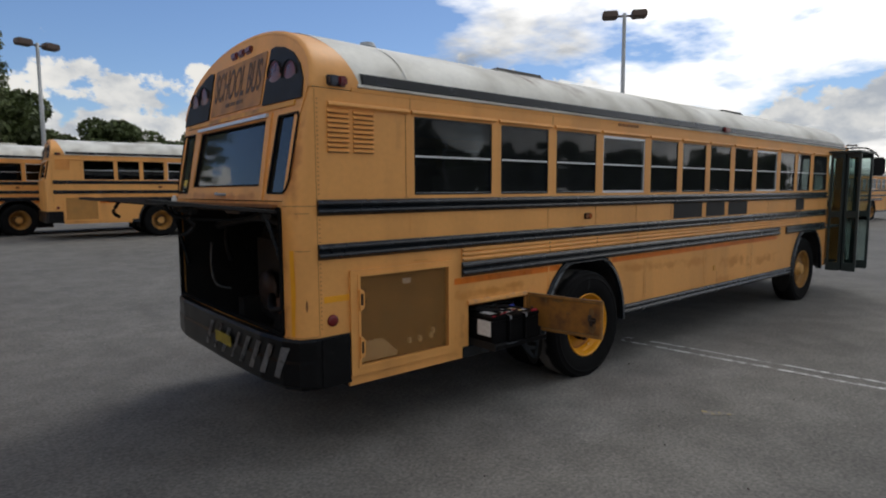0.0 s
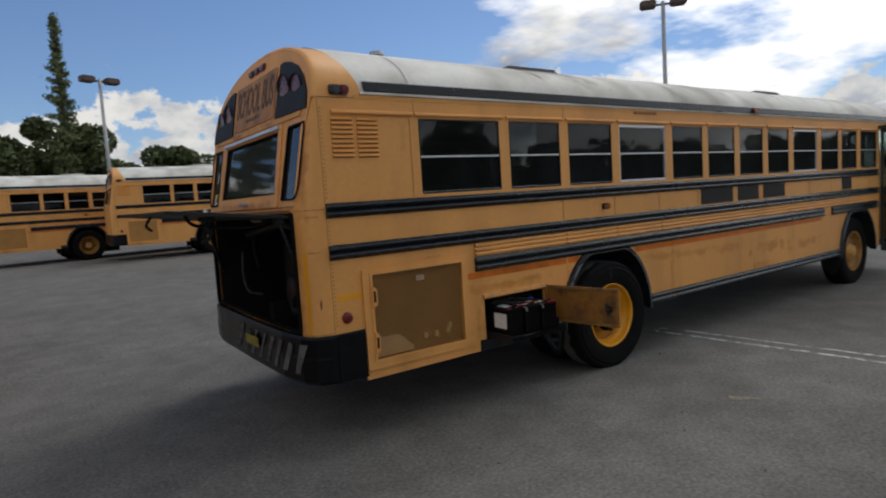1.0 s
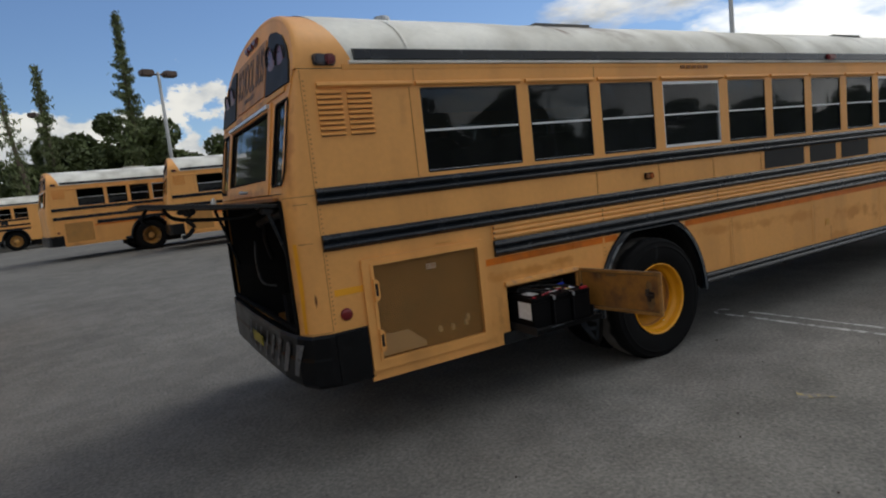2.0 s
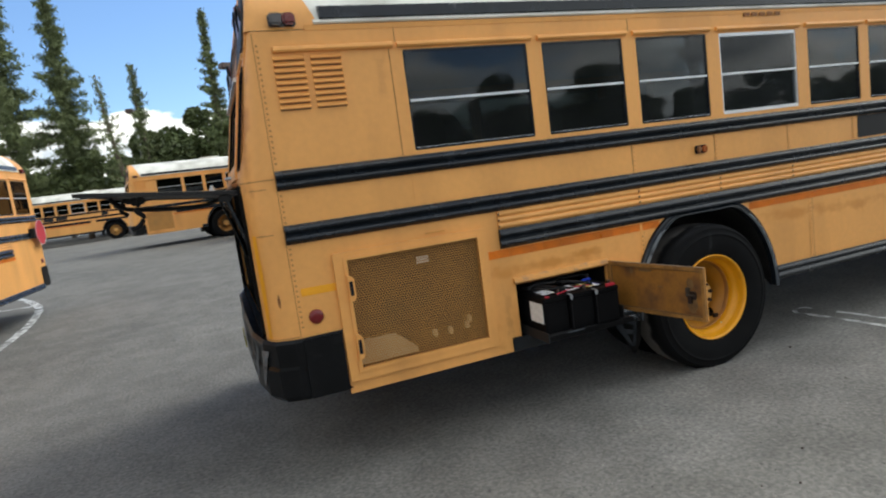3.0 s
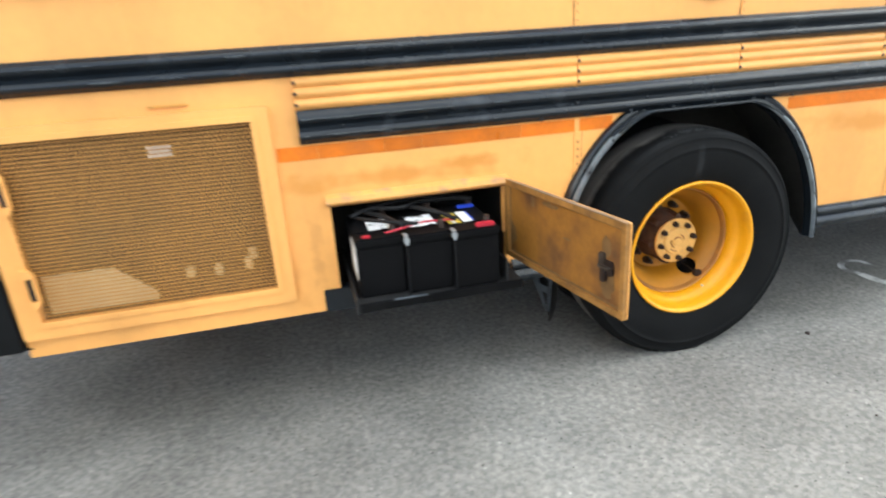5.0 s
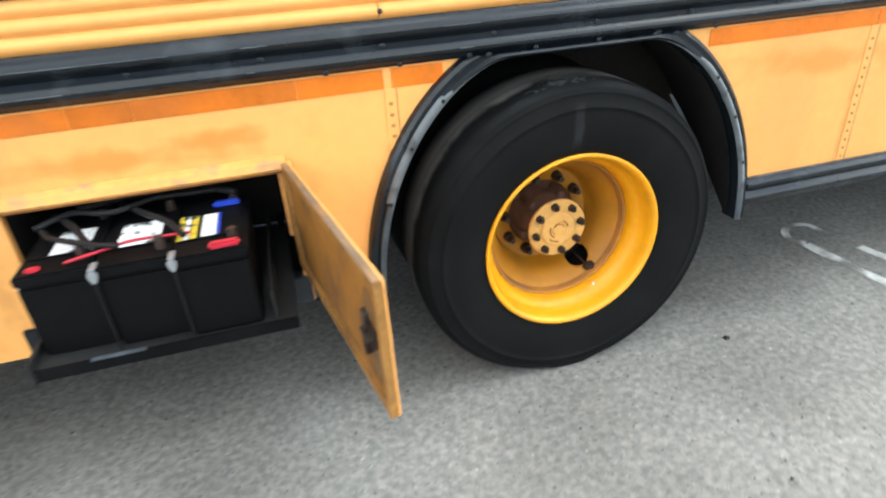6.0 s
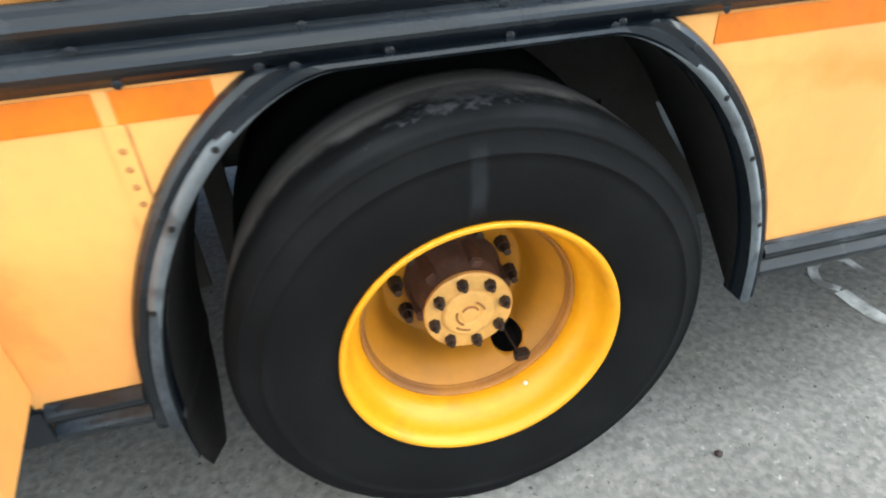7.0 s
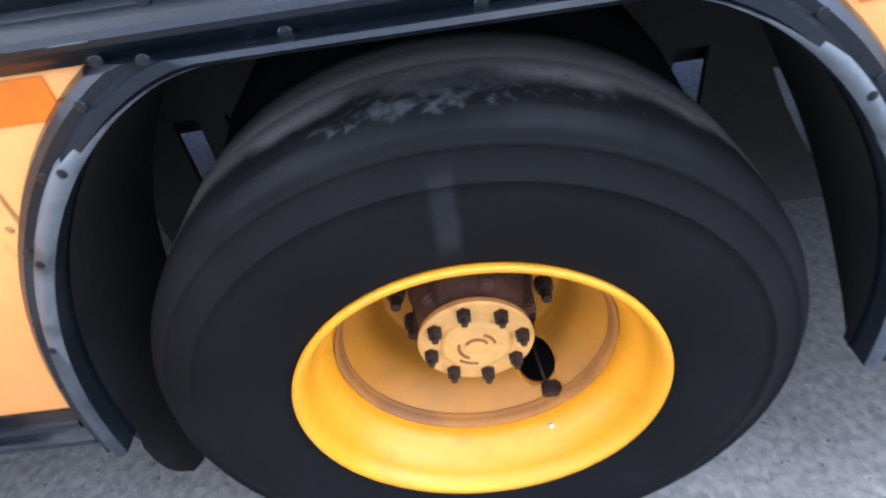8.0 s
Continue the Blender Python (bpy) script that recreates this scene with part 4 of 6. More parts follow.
    if near:
        def post(z, a, off):
            return (0.20 - (0.20 - lean(z)) * math.sin(a) ** 0.8 - off * math.sin(a), 0.15 * (1 - math.cos(a) ** 0.9) - off * math.cos(a), z)
        for z in (1.702, 1.655, 1.415, 0.852):
            bm = bmesh.new()
            span = (0.02, 1.5) if z > 1.7 or z < 0.9 else (0.25, 0.85)
            loft(bm, [[post(z + dz, span[0] + (span[1] - span[0]) * k / 10, 0.0016) for k in range(11)] for dz in (-0.0025, 0.0025)])
            part("seam", bm, SEAM, bus, "brown scratch")
        bm = bmesh.new()
        loft(bm, [[post(z, 1.02 + da + 0.10 * noise.noise((z * 3, da * 9, 5)), 0.0022) for da in (-0.10, 0.0, 0.12)] for z in [0.86 + 0.035 * i for i in range(17)]])
        part("touch_up", bm, YELLOW_FRESH, bus, "brighter yellow paint streak")
        bm = bmesh.new()
        loft(bm, [[post(1.02 + 0.02 * i, 0.42 + da, 0.002) for da in (-0.05 * math.sin(math.pi * (i + 0.2) / 4.4), 0.05 * math.sin(math.pi * (i + 0.2) / 4.4))] for i in range(5)])
        part("rust_spot", bm, RUST_FAINT, bus, "rust spot")
    bm = bmesh.new()
    rings = []
    for f in range(7):
        ring = []
        edge_in, edge_x = ((0, 0), (0, 0.050), (0, 0.022), (0.004, 0.008), (0.014, -0.003), (0.024, -0.004), (0.034, 0.002))[f]
        for k in range(n + 1):
            s = k / n
            y, z = roof_point(s)
            xb = 0.36 + 0.19 * (abs(s - 0.5) * 2) ** 2 + 0.004
            if f == 0:
                ring.append((xb, y, z + 0.004))
            else:
                yy, zz = roof_point(s, edge_in)
                ring.append((lean(zz) + edge_x, yy, zz + 0.004 * (f < 4)))
        rings.append(ring)
    loft(bm, rings)
    part("rear_cap", bm, YELLOW, bus, "rounded yellow rear roof cap", smooth=True)
    out = [(0.145, 1.735)] + [(0.145 - 0.07 * i / 3, 1.735 + (EAVE - 1.735) * i / 3) for i in range(1, 3)] + [roof_point(k / n, 0.026) for k in range(n + 1)]
    out += [(WIDE - 0.145 + 0.07 * i / 3, 1.735 + (EAVE - 1.735) * i / 3) for i in (2, 1)] + [(WIDE - 0.145, 1.735)]
    cw = [(0.095, 2.305), (0.37, 2.305), (0.385, 2.290), (0.395, 1.795), (0.38, 1.780), (0.15, 1.780), (0.11, 1.81), (0.085, 1.87), (0.078, 2.285)]
    cw2 = [(WIDE - u, v) for u, v in cw]
    rw = [(0.515, 1.835), (1.895, 1.835), (1.87, 2.285), (0.555, 2.285)]
    part("rear_wall", plate(out, [rw, cw, cw2], 0.03, rear_place), REAR_YELLOW if near else YELLOW, bus, "yellow upper rear wall")
    lower = [(0.145, 0.80), (WIDE - 0.145, 0.80), (WIDE - 0.145, 1.73), (0.145, 1.73)]
    hatch = rect(0.165, 2.275, 0.835, 1.685, 0.02, 2)
    part("rear_wall", plate(lower, [hatch] if near else [], 0.03, lambda u, v, w: (0.03 + w, u, v)), REAR_YELLOW if near else YELLOW, bus, "yellow lower rear wall")
    for name, line in (("rear_window", rw), ("corner_window", cw), ("corner_window", cw2)):
        w = new(name)
        w.parent = bus
        p = part("pane", plate(line, [], 0.006, lambda u, v, k: rear_place(u, v, 0.012 + k)), GLASS_REAR, w, "dark tinted pane")
        p.visible_shadow = False
        c = (sum(u for u, v in line) / len(line), sum(v for u, v in line) / len(line))
        inner = [(c[0] + (u - c[0]) * (0.975 if name == "rear_window" else 0.90), c[1] + (v - c[1]) * 0.95) for u, v in line]
        part("gasket", plate(line, [inner], 0.016, lambda u, v, k: rear_place(u, v, -0.006 + k)), RUBBER, w, "black rubber gasket")
    part("emergency_window_frame", plate([(0.44, 1.738), (1.98, 1.738), (1.95, 2.335), (0.48, 2.335)], [[(0.51, 1.83), (1.90, 1.83), (1.875, 2.29), (0.55, 2.29)]], 0.014, lambda u, v, k: rear_place(u, v, -0.014 + k)), REAR_YELLOW if near else YELLOW, bus, "raised yellow frame of the rear exit window")
    part("window_hood", plate(rect(0.52, 1.92, 2.305, 2.330), [], 0.02, lambda u, v, k: rear_place(u, v, -0.034 + k)), ALU, bus, "pale drip strip")
    part("header_strip", plate(rect(0.16, 2.28, 2.352, 2.385), [], 0.010, lambda u, v, k: rear_place(u, v, -0.010 + k)), YELLOW_WORN, bus, "rust-stained yellow header")
    bm = tube(bmesh.new(), smooth_path([(lean(1.785) - 0.012, 1.28, 1.785), (lean(1.785) - 0.045, 1.24, 1.78), (lean(1.785) - 0.045, 1.14, 1.775), (lean(1.785) - 0.012, 1.10, 1.775)]), 0.010)
    part("rear_handle", bm, STEEL, bus, "dark grey exit handle")
    # lamps over the rear window
    for sgn, yb in ((1, 0.0), (-1, WIDE)):
        line = [(0.07, 2.39), (0.67, 2.40), (0.65, 2.795), (0.58, 2.803), (0.44, 2.775), (0.29, 2.715), (0.165, 2.62), (0.09, 2.51)]
        line = [(yb + sgn * u, v) for u, v in line]
        box_ = new("warning_lights")
        box_.parent = bus
        part("back_plate", plate(line, [], 0.012, lambda u, v, k: rear_place(u, v, -0.012 + k)), BLACK, box_, "black lamp panel")
        for u in (0.515, 0.285):
            bm = bmesh.new()
            bmesh.ops.create_uvsphere(bm, u_segments=20, v_segments=10, radius=0.100)
            for v in bm.verts:
                v.co = Vector((v.co.x * 0.12 + lean(2.60) - 0.012, v.co.y + yb + sgn * u, v.co.z + (2.59 if u > 0.4 else 2.555)))
            part("lens", bm, WARNING_LENS, box_, "round dull red lens", smooth=True)
            bm = bmesh.new()
            seg = []
            for k in range(13):
                a = math.pi * k / 12
                seg.append([(lean(2.6) - 0.015 - dx, yb + sgn * u + r * math.cos(a), (2.59 if u > 0.4 else 2.555) + r * math.sin(a)) for r, dx in ((0.104, 0.0), (0.106, 0.014))])
            loft(bm, seg)
            part("visor", bm, BLACK, box_, "black lamp visor", smooth=True)
    part("sign_board", plate(rect(0.715, 1.725, 2.415, 2.80, 0.02), [], 0.008, lambda u, v, k: rear_place(u, v, -0.008 + k)), SIGN, bus, "yellow rear sign board")
    text_mesh("SCHOOL BUS", 0.33, lambda u, v, w: rear_place(1.22 - u, 2.63 + v, -0.0095 - w), LETTER, bus, squash=0.46)
    for k, (a, b) in enumerate(((1.05, 1.18), (1.20, 1.30), (1.32, 1.40))):
        part("lettering", plate(rect(a, b, 2.465, 2.495), [], 0.002, lambda u, v, w: rear_place(u, v, -0.0105 + w)), LETTER, bus, "small unreadable bar of lettering")
    for y in (1.08, 1.22, 1.36):
        bm = boxed(lean(2.9) - 0.03, lean(2.9) + 0.01, y - 0.055, y + 0.055, 2.842, 2.897, bevel=0.012)
        part("marker_lamp", bm, WARNING_LENS, bus, "small dark red roof marker lamp")
    # red corner lamp high on the side
    lamp = new("clearance_lamp")
    lamp.parent = bus
    part("lamp_base", boxed(0.29, 0.43, -0.012, 0.03, 2.468, 2.536, bevel=0.008), SMOKED, lamp, "dark lamp base")
    part("lens", boxed(0.36, 0.425, -0.045, -0.010, 2.472, 2.532, bevel=0.012), RED_LENS, lamp, "red lens")
    part("lens", boxed(0.295, 0.357, -0.042, -0.010, 2.472, 2.532, bevel=0.010), SMOKED, lamp, "smoked lens")
    if near:
        part("eave_lamp", boxed(5.81, 5.95, -0.045, 0.0, 2.502, 2.558, bevel=0.012), RED_LENS, bus, "small dark red lamp at the eave")
        for k in range(5):
            part("worn_lettering", boxed(3.55 + 0.075 * k, 3.605 + 0.075 * k, -0.008, 0.0, 2.430, 2.455), RUST_FAINT, bus, "worn bar of unreadable lettering")
    # --- rear bumper ---
    bumper = new("rear_bumper")
    bumper.parent = bus
    plan = [(0.415, -0.012), (0.16, -0.020), (0.06, 0.02), (0.00, 0.14), (-0.04, 0.40), (-0.05, 1.22), (-0.04, WIDE - 0.40), (0.00, WIDE - 0.14), (0.06, WIDE - 0.02), (0.16, WIDE + 0.02), (0.415, WIDE + 0.012)]
    bm = bmesh.new()
    rings = []
    for x, y in plan:
        ix = x + (0.05 if abs(y - 1.22) < 1.15 else 0.0)
        iy = y + (0.03 if y < 1.22 else -0.03)
        low = 0.505
        rings.append([(ix + 0.02, iy, 0.835), (x + 0.012, y + 0.006 * (1 if y < 1.22 else -1), 0.845), (x, y, 0.825), (x + 0.004, y, 0.70), (x - 0.004, y, 0.68), (x, y, 0.53), (x + 0.02, y + 0.006 * (1 if y < 1.22 else -1), low), (ix + 0.03, iy, low)])
    loft(bm, [r + r[:1] for r in rings])
    part("bumper_bar", bm, BUMPER, bumper, "scuffed black steel bumper", smooth=False)
    if near:
        for k in range(8):
            y = 0.17 + k * 0.175
            bm = bmesh.new()
            wide = 0.065 * (0.7 if k in (4, 6) else 1.0)
            rows = []
            for i in range(7):
                f = i / 6
                z = 0.575 + 0.215 * f
                yl = y - 0.16 * f * min(1.0, 0.4 + y)
                xs = [np.interp(max(yy, 0.02), [0.02, 0.14, 0.40, 1.22, 2.04], [0.06, 0.0, -0.04, -0.05, -0.04]) for yy in (yl, yl + wide / 2, yl + wide)]
                rows.append([(x - 0.007, yy, z) for x, yy in zip(xs, (yl, yl + wide / 2, yl + wide))])
            loft(bm, rows)
            bmesh.ops.solidify(bm, geom=bm.faces[:], thickness=0.002)
            part("stripe", bm, GREY_STRIPE, bumper, "worn grey slanting stripe")
        part("plate", boxed(-0.072, -0.064, 0.86, 1.17, 0.655, 0.735, bevel=0.003), PLATE_YELLOW, bumper, "small faded yellow plate")
        part("bumper_end", boxed(0.20, 0.416, -0.026, -0.008, 0.505, 0.835, bevel=0.004), BUMPER, bumper, "dented black bumper end")
    # --- radiator door and louvres ---
    if not old_rear:
        radiator_side(bus, near, mirror)
    # tail reflector
    bm = lathe(bmesh.new(), [(0.040, 0.0), (0.039, -0.010), (0.033, -0.017), (0.019, -0.021), (0.0005, -0.022)], 0.295, 0.945, 28)
    part("side_reflector", bm, RED_LENS, bus, "round dark red reflector", smooth=True)
    # side marker
    mk = new("side_marker")
    mk.parent = bus
    part("lamp_base", boxed(3.015, 3.120, -0.014, 0.0, 1.522, 1.578, bevel=0.006), RAIL_BLACK, mk)
    part("lens", boxed(3.068, 3.115, -0.030, -0.012, 1.528, 1.572, bevel=0.008), AMBER_LENS, mk, "amber lens")
    part("lens", boxed(3.020, 3.064, -0.030, -0.012, 1.528, 1.572, bevel=0.008), RUST_FAINT, mk, "grey lamp cover")
    # reflective tape, in short lengths
    for a, b in ((1.36, 1.50), (1.502, 1.74), (1.742, 1.88), (1.882, 2.27), (2.272, 2.495), (2.518, 2.658), (3.49, 4.118), (4.124, 4.83), (4.836, 5.48), (5.486, 6.16), (6.166, 6.84), (6.846, 7.7)):
        part("reflective_tape", boxed(a, b, -0.0025, 0.0, 1.066, 1.115), TAPE, bus, "orange reflective tape")
    # black patches between the rails
    for a, b in ((4.69, 5.36), (5.47, 5.96), (6.07, 6.63), (8.38, 8.72)):
        part("black_patch", boxed(a, b, -0.003, 0.0, 1.468, 1.638), BLACK, bus, "matt black patch")
    # sill of the skirt
    for a, b, z in ((2.22, 2.39, 0.468), (3.722, 8.27, 0.500)):
        part("skirt_rail", rounded_strip(bmesh.new(), a, b, z, z + 0.100, 0.0, 0.022, 2), RAIL_BLACK, bus, "black skirt rail")
    # panel joints
    for x, z0, z1 in ((0.198, 0.85, 2.44), (0.912, 1.746, 2.332), (2.486, 1.456, 1.638), (3.2, 1.456, 1.638), (3.916, 1.456, 1.638), (4.628, 1.456, 1.638), (7.325, 1.456, 1.638), (4.140, 0.602, 1.064), (5.50, 0.602, 1.064), (6.86, 0.602, 1.064), (2.526, 0.90, 1.064), (0.955, 2.37, 2.445), (2.54, 2.37, 2.445)):
        part("seam", boxed(x - (0.0014 if x < 0.3 else 0.0030), x + 0.0028, -0.0012, 0.0, z0, z1), RIVET if x < 0.3 else SEAM, bus)
    for x in (0.955, 2.5, 3.215, 3.93, 4.645, 5.32, 6.0, 6.675, 7.35, 8.03, 8.71, 9.40):
        part("joint_strip", boxed(x - 0.010, x + 0.010, -0.0022, 0.0, 1.456, 1.639), YELLOW, bus)
    for x in (4.12, 5.48, 6.84):
        part("joint_strip", boxed(x - 0.016, x + 0.016, -0.0022, 0.0, 0.601, 1.065), YELLOW, bus)
    # --- wheel arches ---
    for cx, hl, ht, zt, name in ((REAR_AXLE, 0.625, 0.225, 1.115, "rear"), (FRONT_AXLE, 0.625, 0.225, 1.115, "front")):
        edge = arch(cx, hl, ht, 0.465, zt, 28)
        bm = bmesh.new()
        rings = []
        for i, (x, z) in enumerate(edge):
            a, b = edge[max(i - 1, 0)], edge[min(i + 1, len(edge) - 1)]
            t = Vector((b[0] - a[0], b[1] - a[1])).normalized()
            nx, nz = -t.y, t.x
            if (x - cx) * nx + (z - 0.5) * nz < 0:
                nx, nz = -nx, -nz
            sec = [(-0.004, 0.03), (-0.004, -0.030), (0.003, -0.038), (0.015, -0.036), (0.021, -0.026), (0.032, -0.028), (0.042, -0.020), (0.048, -0.004), (0.048, 0.004)]
            rings.append([(x + nx * r, y, min(z + nz * r, 1.124)) for r, y in sec])
        loft(bm, rings)
        part("fender_flange", bm, RAIL_BLACK, bus, "worn black wheel-arch flange", smooth=False)
        if near:
            # pale worn edge along the arch, and its screws
            for side in (1, -1):
                leg = [(r, min(1.0, max(0.04, (1.113 - z) / 0.10))) for r, (x, z) in zip(rings, edge) if (x - cx) * side > 0]
                bm = bmesh.new()
                loft(bm, [[tuple(a + (b - a) * f - (0.0015 if i == 1 else 0) for i, (a, b) in enumerate(zip(r[1], p))) for p in r[1:4]] for r, f in leg])
                part("worn_edge", bm, FENDER_GREY, bus, "grey worn edge", smooth=True)
                # wider band: wear, with the sky's sheen put into its pale colour
                low = 0.70 if side < 0 else 0.56
                wide = [(r, min(1.0, (1.10 - z) / 0.08, (z - low) / 0.05)) for r, (x, z) in zip(rings, edge) if (x - cx) * side > 0 and low < z < 1.10]
                bm = bmesh.new()
                loft(bm, [[(p[0], p[1] - 0.0022, p[2]) for p in (r[1], Vector(r[1]).lerp(Vector(r[2]), f), Vector(r[1]).lerp(Vector(r[3]), f), Vector(r[1]).lerp(Vector(r[4 if side < 0 else 3]), f))] for r, f in wide])
                part("worn_band", bm, WORN_SHEEN, bus, "worn band along the arch, sky sheen painted pale grey", smooth=True)
                spots = [r for r, f in wide if f > 0.5][2::5]
                rivets(bus, [((r[2][0] + r[3][0]) / 2, (r[2][2] + r[3][2]) / 2) for r in spots], 0.0062, "bolt", CABLE_BLACK, -0.040, 0.4)
            pts = []
            for i in range(4, len(edge) - 4, 4):
                a, b = rings[i][4], rings[i][5]
                pts.append(((a[0] + b[0]) / 2, (a[2] + b[2]) / 2))
            rivets(bus, pts, 0.0075, "screw", RAIL_BLACK, -0.028, 0.2)
        # liner
        bm = bmesh.new()
        rows = [(cx + (x - cx) * 0.985, z) for x, z in edge]
        sheet = [(x, z, 0.006, 0.30 * min(1.0, max(0.04, (z - 0.44) / 0.40)) ** 0.7 if x > cx else 0.29) for x, z in rows]
        flap = ((0.42, 0.002, 0.288), (0.37, 0.004, 0.272), (0.32, 0.014, 0.245), (0.28, 0.030, 0.215), (0.25, 0.047, 0.187), (0.222, 0.062, 0.166), (0.203, 0.088, 0.138))
        sheet += [(rows[-1][0] - 0.010 - 0.001 * k, z, ya, yb) for k, (z, ya, yb) in enumerate(flap)]
        loft(bm, [[(x, ya, z), (x + 0.010, (ya + yb) / 2, z), (x + 0.022, yb, z)] for x, z, ya, yb in sheet])
        bmesh.ops.solidify(bm, geom=bm.faces[:], thickness=0.008)
        part("wheel_well_liner", bm, WELL, bus, "black wheel-well liner", smooth=False)
        if near:
            # strip on the liner's worn edge; the light caught there is painted pale
            tip = [(x + 0.022, yb, z) for x, z, ya, yb in sheet if x > cx and 0.68 < z < 0.86]
            bm = bmesh.new()
            loft(bm, [[(x + 0.001, yb - 0.004, z), (x - 0.002 - 0.011 * math.sin(math.pi * (k + 0.1) / len(tip)), yb + 0.004, z)] for k, (x, yb, z) in enumerate(tip)])
            part("liner_edge", bm, WORN_SHEEN, bus, "worn liner edge, the light it catches painted pale", smooth=True)
        for xa, xb, za in ((-0.82, -0.662, 0.28), (-0.597, -0.53, 0.28), (-0.48, 0.535, 0.28), (0.615, 1.15, 0.20)):
            part("wheel_well_back", boxed(cx + xa, cx + xb, 0.70, 0.72, za, 1.12), WELL, bus)
        part("wheel_well_back", boxed(cx - 0.78, cx + 1.15, 0.695, 0.725, 0.705, 1.13), WELL, bus)
        part("wheel_well_top", boxed(cx - 0.70, cx + 0.72, 0.03, 0.71, 1.125, 1.135), WELL, bus)
    # --- wheels ---
    hub, disc, *ring = wheel(bus, REAR_AXLE, -0.034, 1, 0.258, near, "rear_wheel", near)
    if near:
        cut_hole(disc, REAR_AXLE + 0.112, AXLE_Z - 0.160, 0.042)
        cut_hole(ring[0], REAR_AXLE + 0.112, AXLE_Z - 0.160, 0.042)
    if near:
        bm = lathe(bmesh.new(), [(0.0005, 0.262), (0.272, 0.262), (0.268, 0.19), (0.258, 0.120)], REAR_AXLE, AXLE_Z, 40)
        part("brake_drum", bm, BLACK, hub, "black brake drum behind the wheel disc")
    rear_hub(hub, REAR_AXLE, -0.034, 0.258, near)
    wheel(bus, REAR_AXLE, 0.68, -1, 0.05, False, "rear_wheel")
    wheel(bus, REAR_AXLE, WIDE + 0.034, -1, 0.20, False, "rear_wheel")
    hub, disc = wheel(bus, FRONT_AXLE, 0.055, 1, 0.045, False, "front_wheel")
    bm = lathe(bmesh.new(), [(0.13, 0.10), (0.11, 0.05), (0.085, 0.02), (0.08, -0.005), (0.05, -0.015), (0.0005, -0.015)], FRONT_AXLE, AXLE_Z, 24, 1, 0.055)
    part("front_hub", bm, HUB_YELLOW, hub, "faded yellow front hub", smooth=True)
    wheel(bus, FRONT_AXLE, WIDE - 0.055, -1, 0.045, False, "front_wheel", near)
    for cx in (REAR_AXLE, FRONT_AXLE):
        bm = tube(bmesh.new(), [(cx, 0.32, AXLE_Z), (cx, WIDE - 0.32, AXLE_Z)], 0.09, 14)
        part("axle", bm, BLACK, bus)
    # --- underside, floor and front ---
    for y in (0.80, 1.52):
        part("frame_rail", boxed(0.3, LENGTH - 0.4, y, y + 0.12, 0.62, 0.88), BLACK, bus)
    part("bus_floor", boxed(1.5 if near else 0.25, LENGTH - 0.3, 0.03, WIDE - 0.03, 1.12, 1.16), FLOOR_DARK, bus)
    part("belly", boxed(4.0, 7.95, 0.10, WIDE - 0.1, 0.62, 0.66), BLACK, bus)
    if near:
        # unseen sheet added to keep light off the ground below the locker
        part("belly", boxed(1.49, 1.95, 0.52, 1.5, 0.40, 0.46), BLACK, bus)
    part("engine_bulkhead", boxed(1.46, 1.49, 0.03, WIDE - 0.03, 0.60, 1.74), BLACK, bus)
    part("engine_deck", boxed(0.10, 1.5, 0.03, WIDE - 0.03, 1.735, 1.765), BLACK, bus)
    rings = []
    bm = bmesh.new()
    for f in range(6):
        a = math.pi / 2 * f / 5
        inset = 0.30 * (1 - math.cos(a))
        rings.append([(LENGTH - 0.35 + 0.32 * math.sin(a), *roof_point(k / n, inset)) for k in range(n + 1)])
    loft(bm, rings)
    part("front_cap", bm, WHITE_ROOF if near else YELLOW, bus, "rounded front cap", smooth=True)
    part("front_wall", plate(rect(0.02, WIDE - 0.02, 0.5, EAVE + 0.12, 0.1), [rect(0.2, WIDE - 0.2, 1.45, 2.40, 0.08)], 0.05, lambda u, v, w: (LENGTH - 0.06 - w, u, v)), YELLOW, bus, "yellow front wall")
    ws = part("windscreen", boxed(LENGTH - 0.09, LENGTH - 0.08, 0.19, WIDE - 0.19, 1.44, 2.46), GLASS_CLEAR if near else GLASS_DARK, bus, "clear windscreen")
    ws.visible_shadow = False
    part("front_bumper", boxed(LENGTH - 0.08, LENGTH + 0.06, -0.01, WIDE + 0.01, 0.45, 0.75, bevel=0.03), BLACK, bus, "black front bumper")
    for a, b, push in wins:
        window(bus, a, b, 0.0, -1, push, near)
        window(bus, a, b, WIDE, 1, push, near)
    if old_rear:
        part("skirt_rail", rounded_strip(bmesh.new(), 0.42, 2.35, 0.468, 0.560, 0.0, 0.022, 2), RAIL_BLACK, bus, "black skirt rail")
        sign = new("stop_arm")
        sign.parent = bus
        eight = [(0.33 + 0.23 * math.cos(math.pi * (k + 0.5) / 4), 1.44 + 0.23 * math.sin(math.pi * (k + 0.5) / 4)) for k in range(8)]
        part("sign_plate", plate(eight, [], 0.004, side_place(-0.085)), STOP_RED, sign, "folded red eight-sided stop sign")
        part("sign_rim", plate(eight, [[(0.33 + (u - 0.33) * 0.97, 1.44 + (v - 1.44) * 0.97) for u, v in eight]], 0.003, side_place(-0.089)), LABEL_WHITE, sign, "thin white border")
        part("hinge_box", boxed(0.50, 0.62, -0.080, 0.0, 1.36, 1.52, bevel=0.01), BLACK, sign, "black hinge box")
    MIRROR = 1
    return bus

# ---- the bus that is walked round ----
bus = school_bus("long yellow school bus with open engine hatch, on asphalt", near=True)


